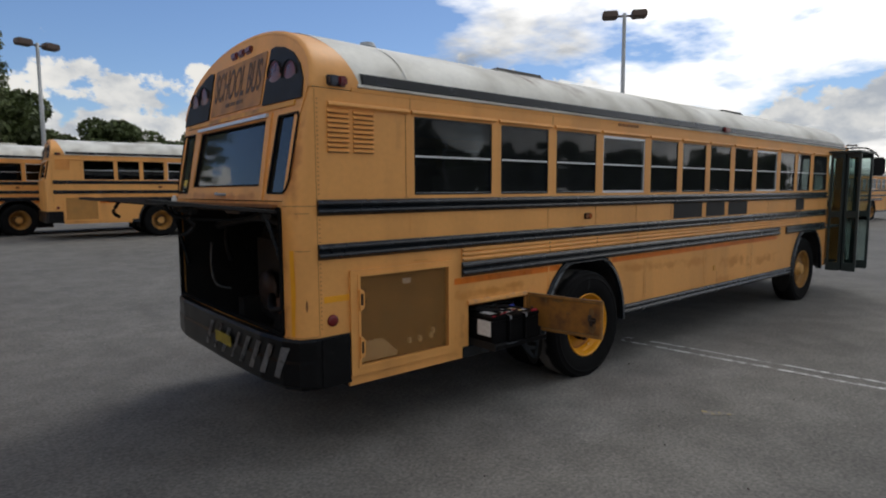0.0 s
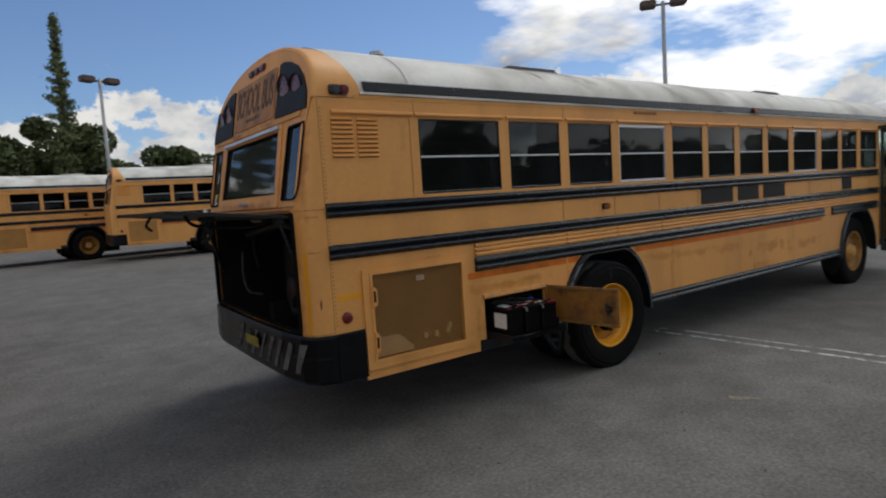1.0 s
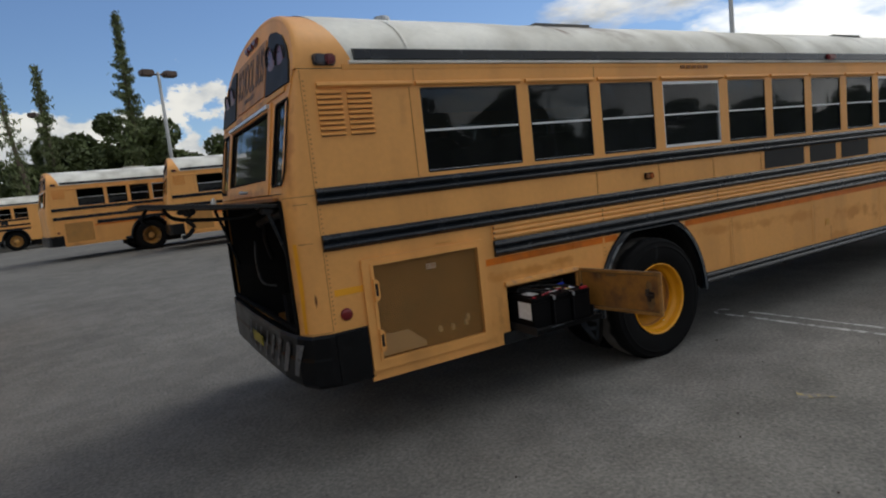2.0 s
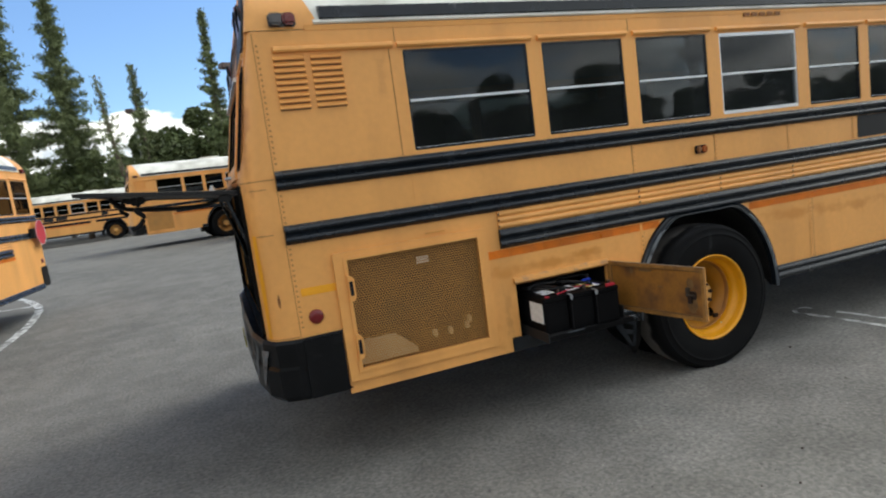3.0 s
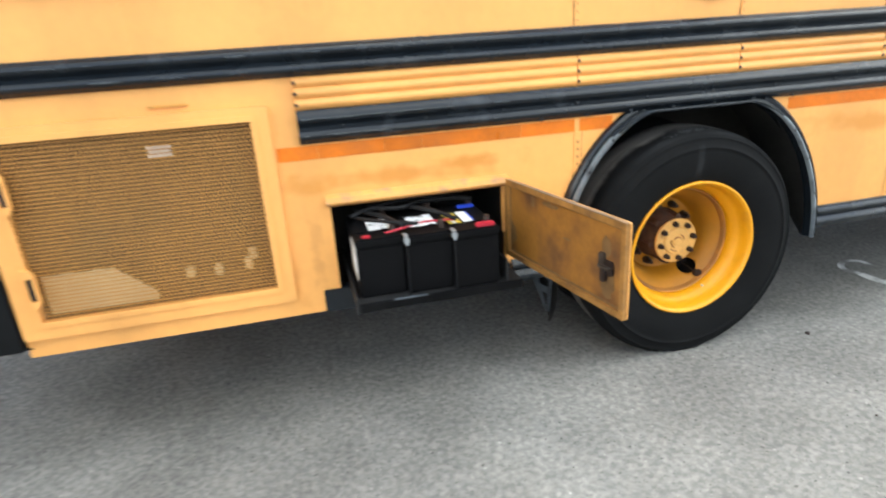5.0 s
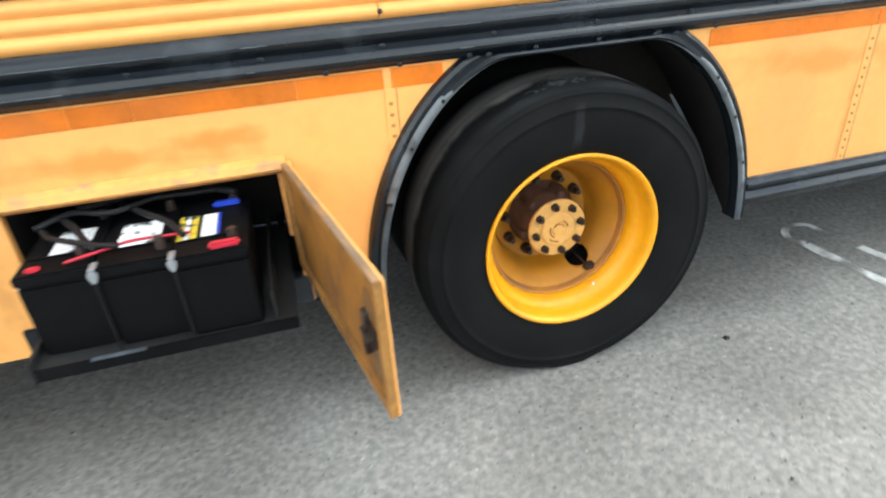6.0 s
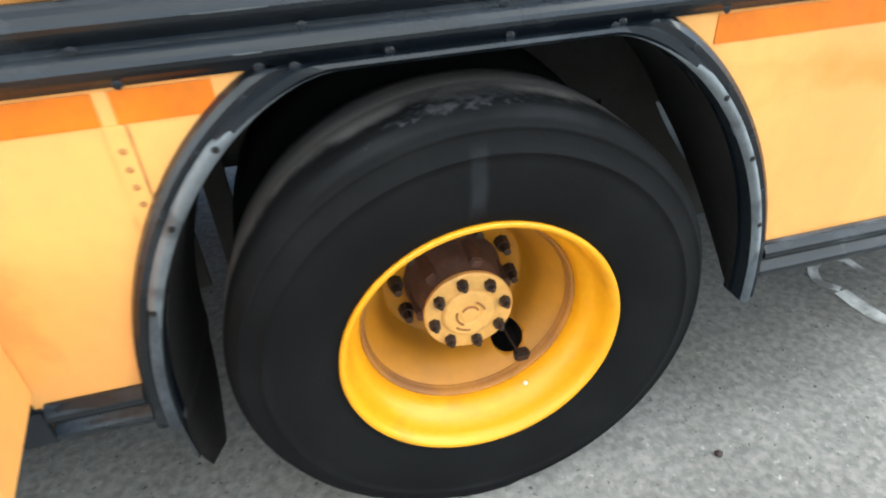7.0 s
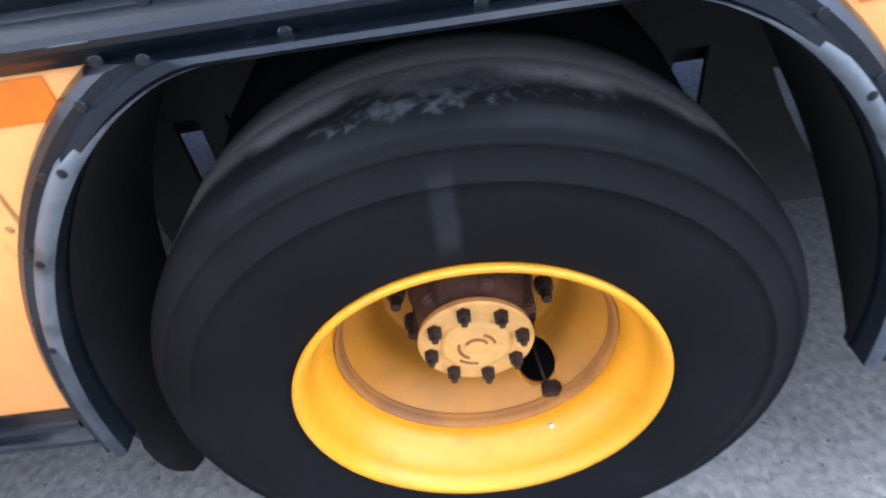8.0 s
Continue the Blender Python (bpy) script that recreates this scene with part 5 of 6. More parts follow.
def main_details():
    # ceiling, seats
    bm = bmesh.new()
    loft(bm, [[(x, roof_point(k / 20, 0.05)[0], roof_point(k / 20, 0.05)[1]) for k in range(21)] for x in (0.9, LENGTH - 0.5)])
    part("inner_ceiling", bm, INTERIOR, bus, smooth=True)
    for k in range(11):
        x = 1.30 + k * 0.70
        bench(bus, x, 0.06, 1.02)
        bench(bus, x, 1.42, 2.38)
    # rivet rows
    rivets(bus, [(0.215, 0.90 + 0.0285 * k) for k in range(26) if not (1.35 < 0.90 + 0.0285 * k < 1.46 or 1.63 < 0.90 + 0.0285 * k < 1.75)], 0.0056, 'rivet', RIVET)
    rivets(bus, [(0.215, 1.78 + 0.0285 * k) for k in range(22)], 0.0056, 'rivet', RIVET)
    rivets(bus, [(2.51, 0.905 + 0.03 * k) for k in range(5)], 0.006, "rivet", RIVET, -0.003)
    rivets(bus, [(4.12, 0.62 + 0.031 * k) for k in range(14)], 0.0048, "rivet", RUST_FAINT, -0.003)
    rivets(bus, [(x, 1.475 + 0.029 * k) for x in (2.5, 3.215, 3.93, 4.645) for k in range(6)], 0.004, "rivet", SEAM, -0.003)
    part("worn_strip", boxed(3.722, 8.27, -0.014, -0.001, 0.599, 0.605, bevel=0.002), FENDER_GREY, bus, "grey worn top edge of the skirt rail")
    rivets(bus, [(x, z) for x in (1.45, 2.503, 3.218, 3.933) for z in (1.258, 1.295, 1.332)], 0.007, "rivet", NUT, -0.016)
    rivets(bus, [(1.6 + 0.30 * k, 1.176) for k in range(10)], 0.0075, "screw", RAIL_BLACK, -0.018, 0.2)
    rivets(bus, [(2.35 + 0.19 * k, 1.127) for k in range(7)], 0.0075, "screw", RAIL_BLACK, -0.019, 0.2)
    # scuffs on the rails' ridges, drawn together with the highlights as pale strips
    for z0, z1, xa, xb in ((1.640, 1.742, 0.21, 9.4), (1.352, 1.455, 0.21, 9.4), (1.122, 1.238, 1.46, 7.7)):
        bm = bmesh.new()
        for f in (0.25, 0.75):
            z = z0 + (z1 - z0) * f
            last = None
            for i in range(int((xb - xa) / 0.02)):
                x = xa + 0.02 * i
                w = 0.0022 * (noise.noise((x * 1.1, z * 7, 2.0)) - 0.02) + 0.0022 * noise.noise((x * 9.0, z * 7, 8.0))
                here = (bm.verts.new((x, -0.0311, z - w)), bm.verts.new((x, -0.0311, z + w))) if w > 0.0004 else None
                if last and here:
                    bm.faces.new((last[0], here[0], here[1], last[1]))
                last = here
        bmesh.ops.delete(bm, geom=[v for v in bm.verts if not v.link_faces], context="VERTS")
        tagged(part("worn_ridge", bm, RIDGE, bus), "pale scuffs and painted highlights along the rail's ridges", kind="stuff")
    part("joint_strip", boxed(0.915, 0.958, -0.003, 0.0, 1.745, 2.335), YELLOW, bus, "lapped panel joint")
    part("joint_strip", boxed(2.495, 2.525, -0.003, 0.0, 0.90, 1.065), YELLOW, bus)
    part("touch_up", boxed(0.235, 0.425, -0.002, 0.0, 1.066, 1.108), YELLOW_FRESH, bus, "brighter yellow touch-up band")
    part("fuel_flap", boxed(5.71, 5.78, -0.006, 0.0, 0.775, 0.845, bevel=0.004), YELLOW_WORN, bus, "small worn flap")
    # battery locker: lip, box, tray, open door
    part("locker_lip", prism(bmesh.new(), [(0.0, 0.896), (-0.026, 0.895), (-0.030, 0.902), (-0.024, 0.920), (-0.006, 0.930), (0.0, 0.930)], 1.505, 2.210, 5), LIP_PAINT, bus, "scraped yellow drip lip")
    part("rust_line", prism(bmesh.new(), [(0.004, 0.890), (-0.024, 0.889), (-0.026, 0.8945), (0.004, 0.8955)], 1.512, 2.206, 5), RUST_FAINT, bus, "rusty lower edge of the lip")
    for q in ((1.50, 1.52, 0.025, 0.50, 0.50, 0.91), (2.20, 2.22, 0.025, 0.50, 0.50, 0.91), (1.52, 2.20, 0.48, 0.50, 0.53, 0.89), (1.52, 2.20, 0.025, 0.50, 0.895, 0.91), (1.52, 2.20, 0.025, 0.50, 0.498, 0.512)):
        part("locker_wall", boxed(*q), BLACK, bus, "black battery locker wall")
    part("locker_sill", boxed(1.455, 2.215, -0.010, 0.05, 0.468, 0.558, bevel=0.004), RAIL_BLACK, bus, "black locker sill")
    part("locker_jamb", boxed(2.184, 2.206, -0.010, 0.008, 0.695, 0.895, bevel=0.003), JAMB, bus, "orange hinge jamb")
    tray = new("battery_tray")
    tray.parent = bus
    part("tray_floor", boxed(1.564, 2.170, -0.258, 0.30, 0.576, 0.588), BLACK, tray)
    part("tray_lip", boxed(1.564, 2.170, -0.266, -0.256, 0.560, 0.593, bevel=0.003), BATTERY, tray, "worn black tray lip")
    part("tray_side", boxed(1.557, 1.565, -0.266, 0.30, 0.556, 0.613), BLACK, tray)
    part("tray_end", boxed(2.114, 2.122, -0.24, 0.30, 0.588, 0.668), BLACK, tray)
    part("lip_scuff", boxed(1.69, 1.81, -0.2675, -0.257, 0.5905, 0.5945), FENDER_GREY, tray, "bright scuffed edge")
    for x in (1.60, 2.15):
        part("slide_rail", boxed(x - 0.012, x + 0.012, -0.255, 0.45, 0.556, 0.576), RAIL_BLACK, tray, "black slide rail")
    bm = plate([(0.02, 0.45), (0.26, 0.45), (0.235, 0.36), (0.085, 0.262), (0.045, 0.275)], [[(0.05, 0.42), (0.19, 0.42), (0.15, 0.37), (0.055, 0.385)], [(0.06, 0.355), (0.13, 0.34), (0.085, 0.29), (0.066, 0.298)]], 0.005, lambda u, v, w: (2.408 + w, u, v))
    part("flap_bracket", bm, FENDER_GREY, bus, "grey steel bracket behind the mud flap")
    # the locker's door stands open
    d = new("locker_door")
    d.parent = bus
    h0, h1 = Vector((2.214, -0.004, 0)), Vector((2.339, -0.700, 0))
    ax = (h1 - h0).normalized()
    nr = Vector((ax.y, -ax.x, 0))       # towards the batteries
    if nr.x > 0:
        nr = -nr
    L_ = (h1 - h0).length

    def dp(u, v, w):
        p = h0 + ax * u + nr * w
        return (p.x, p.y, v)
    part("door_skin", plate(rect(0, L_, 0.60, 0.914, 0.008, 2), [], 0.004, dp), YELLOW, d, "yellow outer door skin")
    part("door_edge", plate(rect(0.004, L_ - 0.002, 0.602, 0.912), [rect(0.026, L_ - 0.022, 0.622, 0.892)], 0.016, lambda u, v, w: dp(u, v, w + 0.004)), DOOR_EDGE, d, "folded rusty door edge")
    part("door_inside", plate(rect(0.024, L_ - 0.020, 0.620, 0.894), [], 0.003, lambda u, v, w: dp(u, v, w + 0.004)), DOOR_RUST, d, "rust-stained inner face")
    part("door_groove", plate(rect(0.026, L_ - 0.022, 0.622, 0.892), [rect(0.033, L_ - 0.028, 0.630, 0.884)], 0.001, lambda u, v, w: dp(u, v, w + 0.0072)), GREASE, d, "dark groove inside the folded edge")
    bm = plate(rect(L_ - 0.118, L_ - 0.062, 0.722, 0.770, 0.010, 2), [], 0.008, lambda u, v, w: dp(u, v, w + 0.007))
    bm2 = plate(rect(L_ - 0.108, L_ - 0.088, 0.700, 0.752, 0.006, 2), [], 0.014, lambda u, v, w: dp(u, v, w + 0.012))
    part("latch", bm, NUT, d, "dark greasy latch")
    part("door_top_flange", plate(rect(0.010, L_ - 0.003, 0.005, 0.021), [], 0.0028, lambda u, v, w: dp(u, 0.9125 + w, v)), DOOR_TOP, d, "dirty grey folded top edge")
    part("latch_plate", plate(rect(L_ - 0.128, L_ - 0.100, 0.735, 0.790, 0.006, 2), [], 0.010, lambda u, v, w: dp(u, v, w + 0.007)), LATCH, d, "grey steel latch plate")
    part("latch_rod", plate(rect(L_ - 0.120, L_ - 0.066, 0.744, 0.752, 0.002, 2), [], 0.012, lambda u, v, w: dp(u, v, w + 0.015)), LATCH, d, "grey latch rod")
    for u, v, hu, hv, k in ((0.19, 0.862, 0.013, 0.022, 1), (0.02, 0.70, 0.05, 0.05, 2), (0.30, 0.872, 0.05, 0.010, 3), (0.40, 0.776, 0.022, 0.004, 4), (L_ - 0.10, 0.810, 0.022, 0.035, 5)):
        blot = [(u + hu * (1 + 0.35 * noise.noise((i * 0.8, k * 5, 1))) * math.cos(2 * math.pi * i / 14), v + hv * (1 + 0.35 * noise.noise((i * 0.8, k * 5, 6))) * math.sin(2 * math.pi * i / 14)) for i in range(14)]
        blot = [(max(0.028, a), min(0.888, max(0.626, b))) for a, b in blot]
        part("smear", plate(blot, [], 0.0006, lambda u, v, w: dp(u, v, w + 0.0071 + 0.0001 * k)), GREASE, d, "dark smear")
    part("latch_bolt", bm2, NUT, d, "dark latch bolt")
    part("grease_stain", plate([(L_ - 0.125 + 0.065 * (0.5 + 0.5 * math.cos(2 * math.pi * k / 18)) + 0.012 * noise.noise((k * 1.1, 0, 3)), 0.700 + 0.062 * math.sin(2 * math.pi * k / 18) + 0.012 * noise.noise((k, 4, 3))) for k in range(18)], [], 0.001, lambda u, v, w: dp(u, v, w + 0.0072)), GREASE, d, "dark grease stain")
    bm = bmesh.new()
    bmesh.ops.create_uvsphere(bm, u_segments=10, v_segments=6, radius=0.014, matrix=pose(2.216, -0.022, 0.905))
    part("hinge_knuckle", bm, YELLOW_WORN, d)
    # engine bay
    bay = new("engine")
    bay.parent = bus
    bm = boxed(0.45, 1.30, 0.85, 1.60, 0.70, 1.45, bevel=0.05)
    for k in range(6):
        box(bm, 0.50, 0.62, 0.92 + k * 0.11, 1.0 + k * 0.11, 1.42, 1.50, bevel=0.015)
    part("engine_block", bm, BLACK, bay, "oily black engine block")
    bm = lathe(bmesh.new(), [(0.0005, 0.0), (0.05, 0.0), (0.16, 0.02), (0.17, 0.05), (0.0005, 0.05)], 0, 0, 24)
    bmesh.ops.transform(bm, matrix=pose(0.36, 1.22, 0.98, 0, 0, -90), verts=bm.verts)
    part("pulley", bm, NUT, bay, "dark pulley", smooth=True)
    for pts, r, m, nm in (([(0.20, 1.95, 1.35), (0.18, 1.93, 1.15), (0.20, 1.88, 0.98), (0.3, 1.8, 0.94)], 0.012, FENDER_GREY, "pipe"),
                          ([(0.25, 0.45, 1.55), (0.22, 0.8, 1.60), (0.28, 1.3, 1.58), (0.25, 1.9, 1.50)], 0.035, CABLE_BLACK, "hose"),
                          ([(0.22, 0.42, 1.0), (0.20, 0.7, 0.92), (0.3, 0.95, 0.98)], 0.03, CABLE_BLACK, "hose"),
                          ([(0.30, 1.75, 1.60), (0.24, 1.70, 1.40), (0.28, 1.72, 1.2)], 0.022, CABLE_BLACK, "hose"),
                          ([(0.20, 0.52, 1.30), (0.22, 0.50, 1.1), (0.2, 0.48, 0.92)], 0.02, RUST, "pipe")):
        part(nm, tube(bmesh.new(), smooth_path(pts), r, 10), m, bay, smooth=True)
    bm = boxed(0.18, 0.30, 0.40, 0.62, 0.90, 1.05, bevel=0.02)
    part("bracket", bm, RUST, bay, "rusty bracket")
    bm = boxed(0.14, 0.20, 1.15, 1.45, 1.62, 1.68, bevel=0.01)
    part("latch_plate", bm, FENDER_GREY, bay)
    for q in ((0.06, 1.46, 2.28, 2.30, 0.6, 1.73), (0.06, 1.46, 0.14, 0.16, 0.6, 1.73)):
        part("bay_wall", boxed(*q), BLACK, bay)
    # unseen sheet added below the engine, it darkens the ground there
    part("bay_floor", boxed(0.45, 1.46, 0.10, 2.34, 0.44, 0.46), BLACK, bay)
    bm = plate(rect(0.155, 2.285, 0.85, 1.695, 0.03, 3), [rect(0.18, 2.26, 0.875, 1.67, 0.02, 3)], 0.03, lambda u, v, w: (0.012 + w, u, v))
    part("hatch_seal", bm, RUBBER, bus, "black rubber hatch seal")
    # the raised hatch with its stays
    hood = new("engine_hatch")
    hood.parent = bus
    part("hatch_skin", plate(rect(-0.74, 0.02, 0.19, 2.25, 0.03, 3), [], 0.005, lambda u, v, w: (u, v, 1.672 + w - 0.11 * u)), HATCH_GREY, hood, "grimy dark outer skin of the raised hatch")
    bm = plate(rect(-0.76, 0.02, 0.17, 2.27, 0.03, 3), [rect(-0.69, -0.05, 0.26, 2.18, 0.03, 3)], 0.019, lambda u, v, w: (u, v, 1.655 + w - 0.11 * u))
    part("hatch_frame", bm, BLACK, hood, "black inner frame of the hatch")
    part("hatch_lining", plate(rect(-0.70, -0.04, 0.25, 2.19), [], 0.006, lambda u, v, w: (u, v, 1.662 + w - 0.11 * u)), BLACK, hood, "black sound lining")
    for pts, r, m, nm in (([(-0.46, 0.30, 1.70), (-0.50, 0.30, 1.64), (-0.47, 0.30, 1.60), (-0.50, 0.31, 1.555), (-0.54, 0.31, 1.54)], 0.013, CABLE_BLACK, "latch_hook"),
                          ([(-0.62, 0.34, 1.72), (-0.56, 0.36, 1.655), (-0.36, 0.40, 1.625), (-0.16, 0.38, 1.62), (-0.04, 0.34, 1.66)], 0.012, CABLE_BLACK, "cable"),
                          ([(-0.66, 1.3, 1.73), (-0.70, 1.3, 1.66), (-0.66, 1.32, 1.62)], 0.012, CABLE_BLACK, "latch_hook"),
                          ([(-0.06, 0.215, 1.66), (0.02, 0.20, 1.40), (0.09, 0.19, 1.12)], 0.014, RAIL_BLACK, "stay"),
                          ([(-0.06, 2.225, 1.66), (0.02, 2.24, 1.40), (0.09, 2.25, 1.12)], 0.014, RAIL_BLACK, "stay")):
        part(nm, tube(bmesh.new(), smooth_path(pts), r, 8), m, hood, smooth=True)
    part("stay_bracket", boxed(-0.09, -0.02, 0.19, 0.25, 1.62, 1.66, bevel=0.008), BLACK, hood)
    bm = bmesh.new()
    for k in range(3):
        box(bm, -0.55 + 0.03 * k, -0.51 + 0.03 * k, 0.27, 0.34, 1.675 - 0.008 * (k % 2) - 0.004 * k, 1.705, bevel=0.008)
    part("latch_box", bm, BLACK, hood, "dark latch parts under the hatch")
    part("hinge_strip", boxed(-0.015, 0.022, 0.19, 2.25, 1.690, 1.712, bevel=0.006), RUST_FAINT, hood, "rust-red hinge strip")
    # open passenger door leaves
    for x0 in (9.80, 10.44):
        leaf = new("entrance_door")
        leaf.parent = bus
        for ya, yb, dx in ((0.02, 0.225, 0.0), (0.235, 0.44, 0.045)):
            pl = lambda u, v, w, x0=x0, dx=dx: (x0 + dx + w, -u, v)
            part("door_frame", plate(rect(ya, yb, 0.42, 2.38, 0.02, 3), [rect(ya + 0.035, yb - 0.035, 1.42, 2.31, 0.02, 3), rect(ya + 0.035, yb - 0.035, 0.56, 1.32, 0.02, 3)], 0.035, pl), DOOR_FRAME, leaf, "dark green-black folding door frame")
            for z0, z1 in ((1.41, 2.32), (0.55, 1.33)):
                p = part("pane", plate(rect(ya + 0.03, yb - 0.03, z0, z1), [], 0.006, lambda u, v, w, x0=x0, dx=dx: (x0 + dx + 0.014 + w, -u, v)), GLASS_CLEAR, leaf, "clear greenish pane")
                p.visible_shadow = False
        part("door_seal", boxed(x0 + 0.03, x0 + 0.055, -0.24, -0.22, 0.43, 2.37), RUBBER, leaf, "black rubber seal between the folds")
    part("door_header", boxed(9.74, 10.60, -0.46, 0.0, 2.385, 2.42, bevel=0.006), DOOR_FRAME, bus, "dark door header")
    part("door_step", boxed(9.82, 10.52, 0.02, 0.4, 0.50, 0.54), BLACK, bus)
    mir = new("mirror")
    mir.parent = bus
    part("mirror_arm", tube(bmesh.new(), smooth_path([(10.62, 0.05, 2.5), (10.85, -0.25, 2.50), (10.90, -0.42, 2.35)]), 0.015), BLACK, mir)
    part("mirror_head", boxed(10.86, 10.94, -0.52, -0.32, 2.02, 2.34, bevel=0.03), BLACK, mir, "black mirror head")
    part("sticker", plate(rect(2.13, 2.22, 1.83, 1.90), [], 0.002, lambda u, v, w: rear_place(u, v, 0.008 + w)), LABEL_YELLOW, bus, "yellow window sticker")


main_details()


def battery(x, front, labels, long=0.33):
    b = tagged(new("battery"), "black truck battery with a label, strapped in the pulled-out tray", "battery", "batteries in the tray")
    w, z0, z1 = 0.168, 0.0, 0.188
    part("case", boxed(-w / 2, w / 2, 0, long, z0, z1, bevel=0.006), BATTERY, b, "black plastic case")
    part("lid", boxed(-w / 2 - 0.003, w / 2 + 0.003, -0.003, long + 0.003, z1 + 0.001, z1 + 0.030, bevel=0.006), BATTERY, b, "black lid")
    part("lid_step", boxed(-w / 2 + 0.012, w / 2 - 0.012, 0.075, long - 0.075, z1 + 0.030, z1 + 0.0345, bevel=0.002), BATTERY, b, "raised middle of the lid")
    for x0, x1, m in labels:
        part("label", boxed(x0, x1, 0.082 + 0.1 * (x0 + 0.03), 0.212 - 0.1 * (x1 - 0.03), z1 + 0.0346, z1 + 0.0356), m, b, "printed label")
    for y in (0.05, long - 0.05):
        bm = bmesh.new()
        bmesh.ops.create_cone(bm, cap_ends=True, segments=12, radius1=0.013, radius2=0.011, depth=0.03, matrix=pose(0.055, y, z1 + 0.045))
        part("terminal", bm, NUT, b, "grey terminal post")
    b.location = (x, front, 0.5885)
    return b


for x, front, labels in ((1.664, -0.206, [(-0.026, 0.042, LABEL_SILVER), (0.044, 0.056, LABEL_WHITE)]), (1.837, -0.226, [(-0.050, 0.048, LABEL_SILVER)]),
                         (2.003, -0.248, [(-0.078, -0.064, LABEL_YELLOW), (-0.062, -0.050, LABEL_SILVER), (-0.048, -0.032, LABEL_YELLOW), (-0.022, 0.014, LABEL_WHITE), (0.016, 0.022, BLUE_PAINT)])):
    battery(x, front, labels)


def loose_bits():
    for name, lab, mat, pts, r in (
            ("battery_cable", "red battery cable across the battery tops", RED_PAINT, [(1.688, -0.189, 0.816), (1.768, -0.179, 0.826), (1.828, -0.159, 0.829), (1.908, -0.154, 0.825), (1.958, -0.139, 0.817)], 0.004),
            ("battery_cable", "black battery cable across the battery tops", CABLE_BLACK, [(1.588, -0.019, 0.841), (1.668, 0.021, 0.853), (1.768, -0.019, 0.853), (1.858, 0.041, 0.851), (1.968, 0.041, 0.849), (2.058, 0.061, 0.841)], 0.008),
            ("battery_cable", "black battery cable across the battery tops", CABLE_BLACK, [(1.608, 0.081, 0.831), (1.688, -0.059, 0.846), (1.728, -0.139, 0.841), (1.758, -0.179, 0.831)], 0.009),
            ("battery_cable", "black battery cable across the battery tops", CABLE_BLACK, [(1.768, 0.091, 0.831), (1.848, -0.049, 0.849), (1.908, -0.109, 0.841), (1.948, -0.179, 0.831)], 0.008),
            ("battery_cable", "black battery cable across the battery tops", CABLE_BLACK, [(1.668, 0.076, 0.841), (1.808, 0.086, 0.853), (1.948, 0.081, 0.851), (2.068, 0.021, 0.841)], 0.010),
            ("battery_cable", "black battery cable across the battery tops", CABLE_BLACK, [(1.608, -0.029, 0.838), (1.648, -0.099, 0.843), (1.748, -0.169, 0.841), (1.808, -0.189, 0.836)], 0.007)):
        c = part(name, tube(bmesh.new(), smooth_path(pts), r, 8), mat, None, smooth=True)
        tagged(c, lab, "cable", "battery cables")
    for name, lab, mat, q in (("terminal_cap", "red terminal cap on a battery", RED_PAINT, (2.003, 2.076, -0.247, -0.222, 0.808, 0.824)),
                              ("terminal_cap", "blue terminal cap on a battery", BLUE_PAINT, (2.003, 2.073, 0.001, 0.027, 0.808, 0.824)),
                              ("terminal_cap", "faded red terminal cap on a battery", RED_PAINT, (1.605, 1.635, -0.198, -0.173, 0.807, 0.815))):
        tagged(part(name, boxed(*q, bevel=0.006), mat, None), lab, "terminal cap", "terminal caps")
    for x, y in ((1.752, -0.240), (1.921, -0.2525)):
        bm = tube(bmesh.new(), [(x, y, 0.590), (x, y - 0.002, 0.810)], 0.0030, 8)
        rod = tagged(part("hold_down_rod", bm, CABLE_BLACK, None), "dark steel hold-down rod before the batteries", "rod", "hold-down rods")
        head = plate([(x - 0.003, 0.779), (x + 0.004, 0.779), (x + 0.010, 0.791), (x + 0.011, 0.801), (x + 0.004, 0.808), (x - 0.005, 0.809), (x - 0.010, 0.802), (x - 0.008, 0.790)], [], 0.006, side_place(y - 0.008))
        box(head, x - 0.007, x + 0.008, y - 0.004, y + 0.036, 0.807, 0.813, 0.002)
        part("clamp_head", head, STEEL, rod, "pale drop-shaped metal clamp head")
    tagged(part("battery_sticker", boxed(1.5765, 1.5795, -0.192, -0.045, 0.654, 0.775), LABEL_WHITE, None), "white sticker on the battery's flank", "sticker")
    bm = bmesh.new()
    bmesh.ops.create_cone(bm, cap_ends=True, segments=16, radius1=0.024, radius2=0.022, depth=0.06, matrix=pose(-0.10, 1.95, 1.720))
    bmesh.ops.create_cone(bm, cap_ends=True, segments=12, radius1=0.014, radius2=0.012, depth=0.02, matrix=pose(-0.10, 1.95, 1.759))
    tagged(part("bottle", bm, LABEL_WHITE, None, smooth=False), "small white bottle standing on the raised hatch", "bottle")


loose_bits()

# ---- the lot ----
def ground_z(x, y):
    t = min(max((y - 3.5) / 13.0, 0.0), 1.0)
    return 0.40 * t * t * (3 - 2 * t)


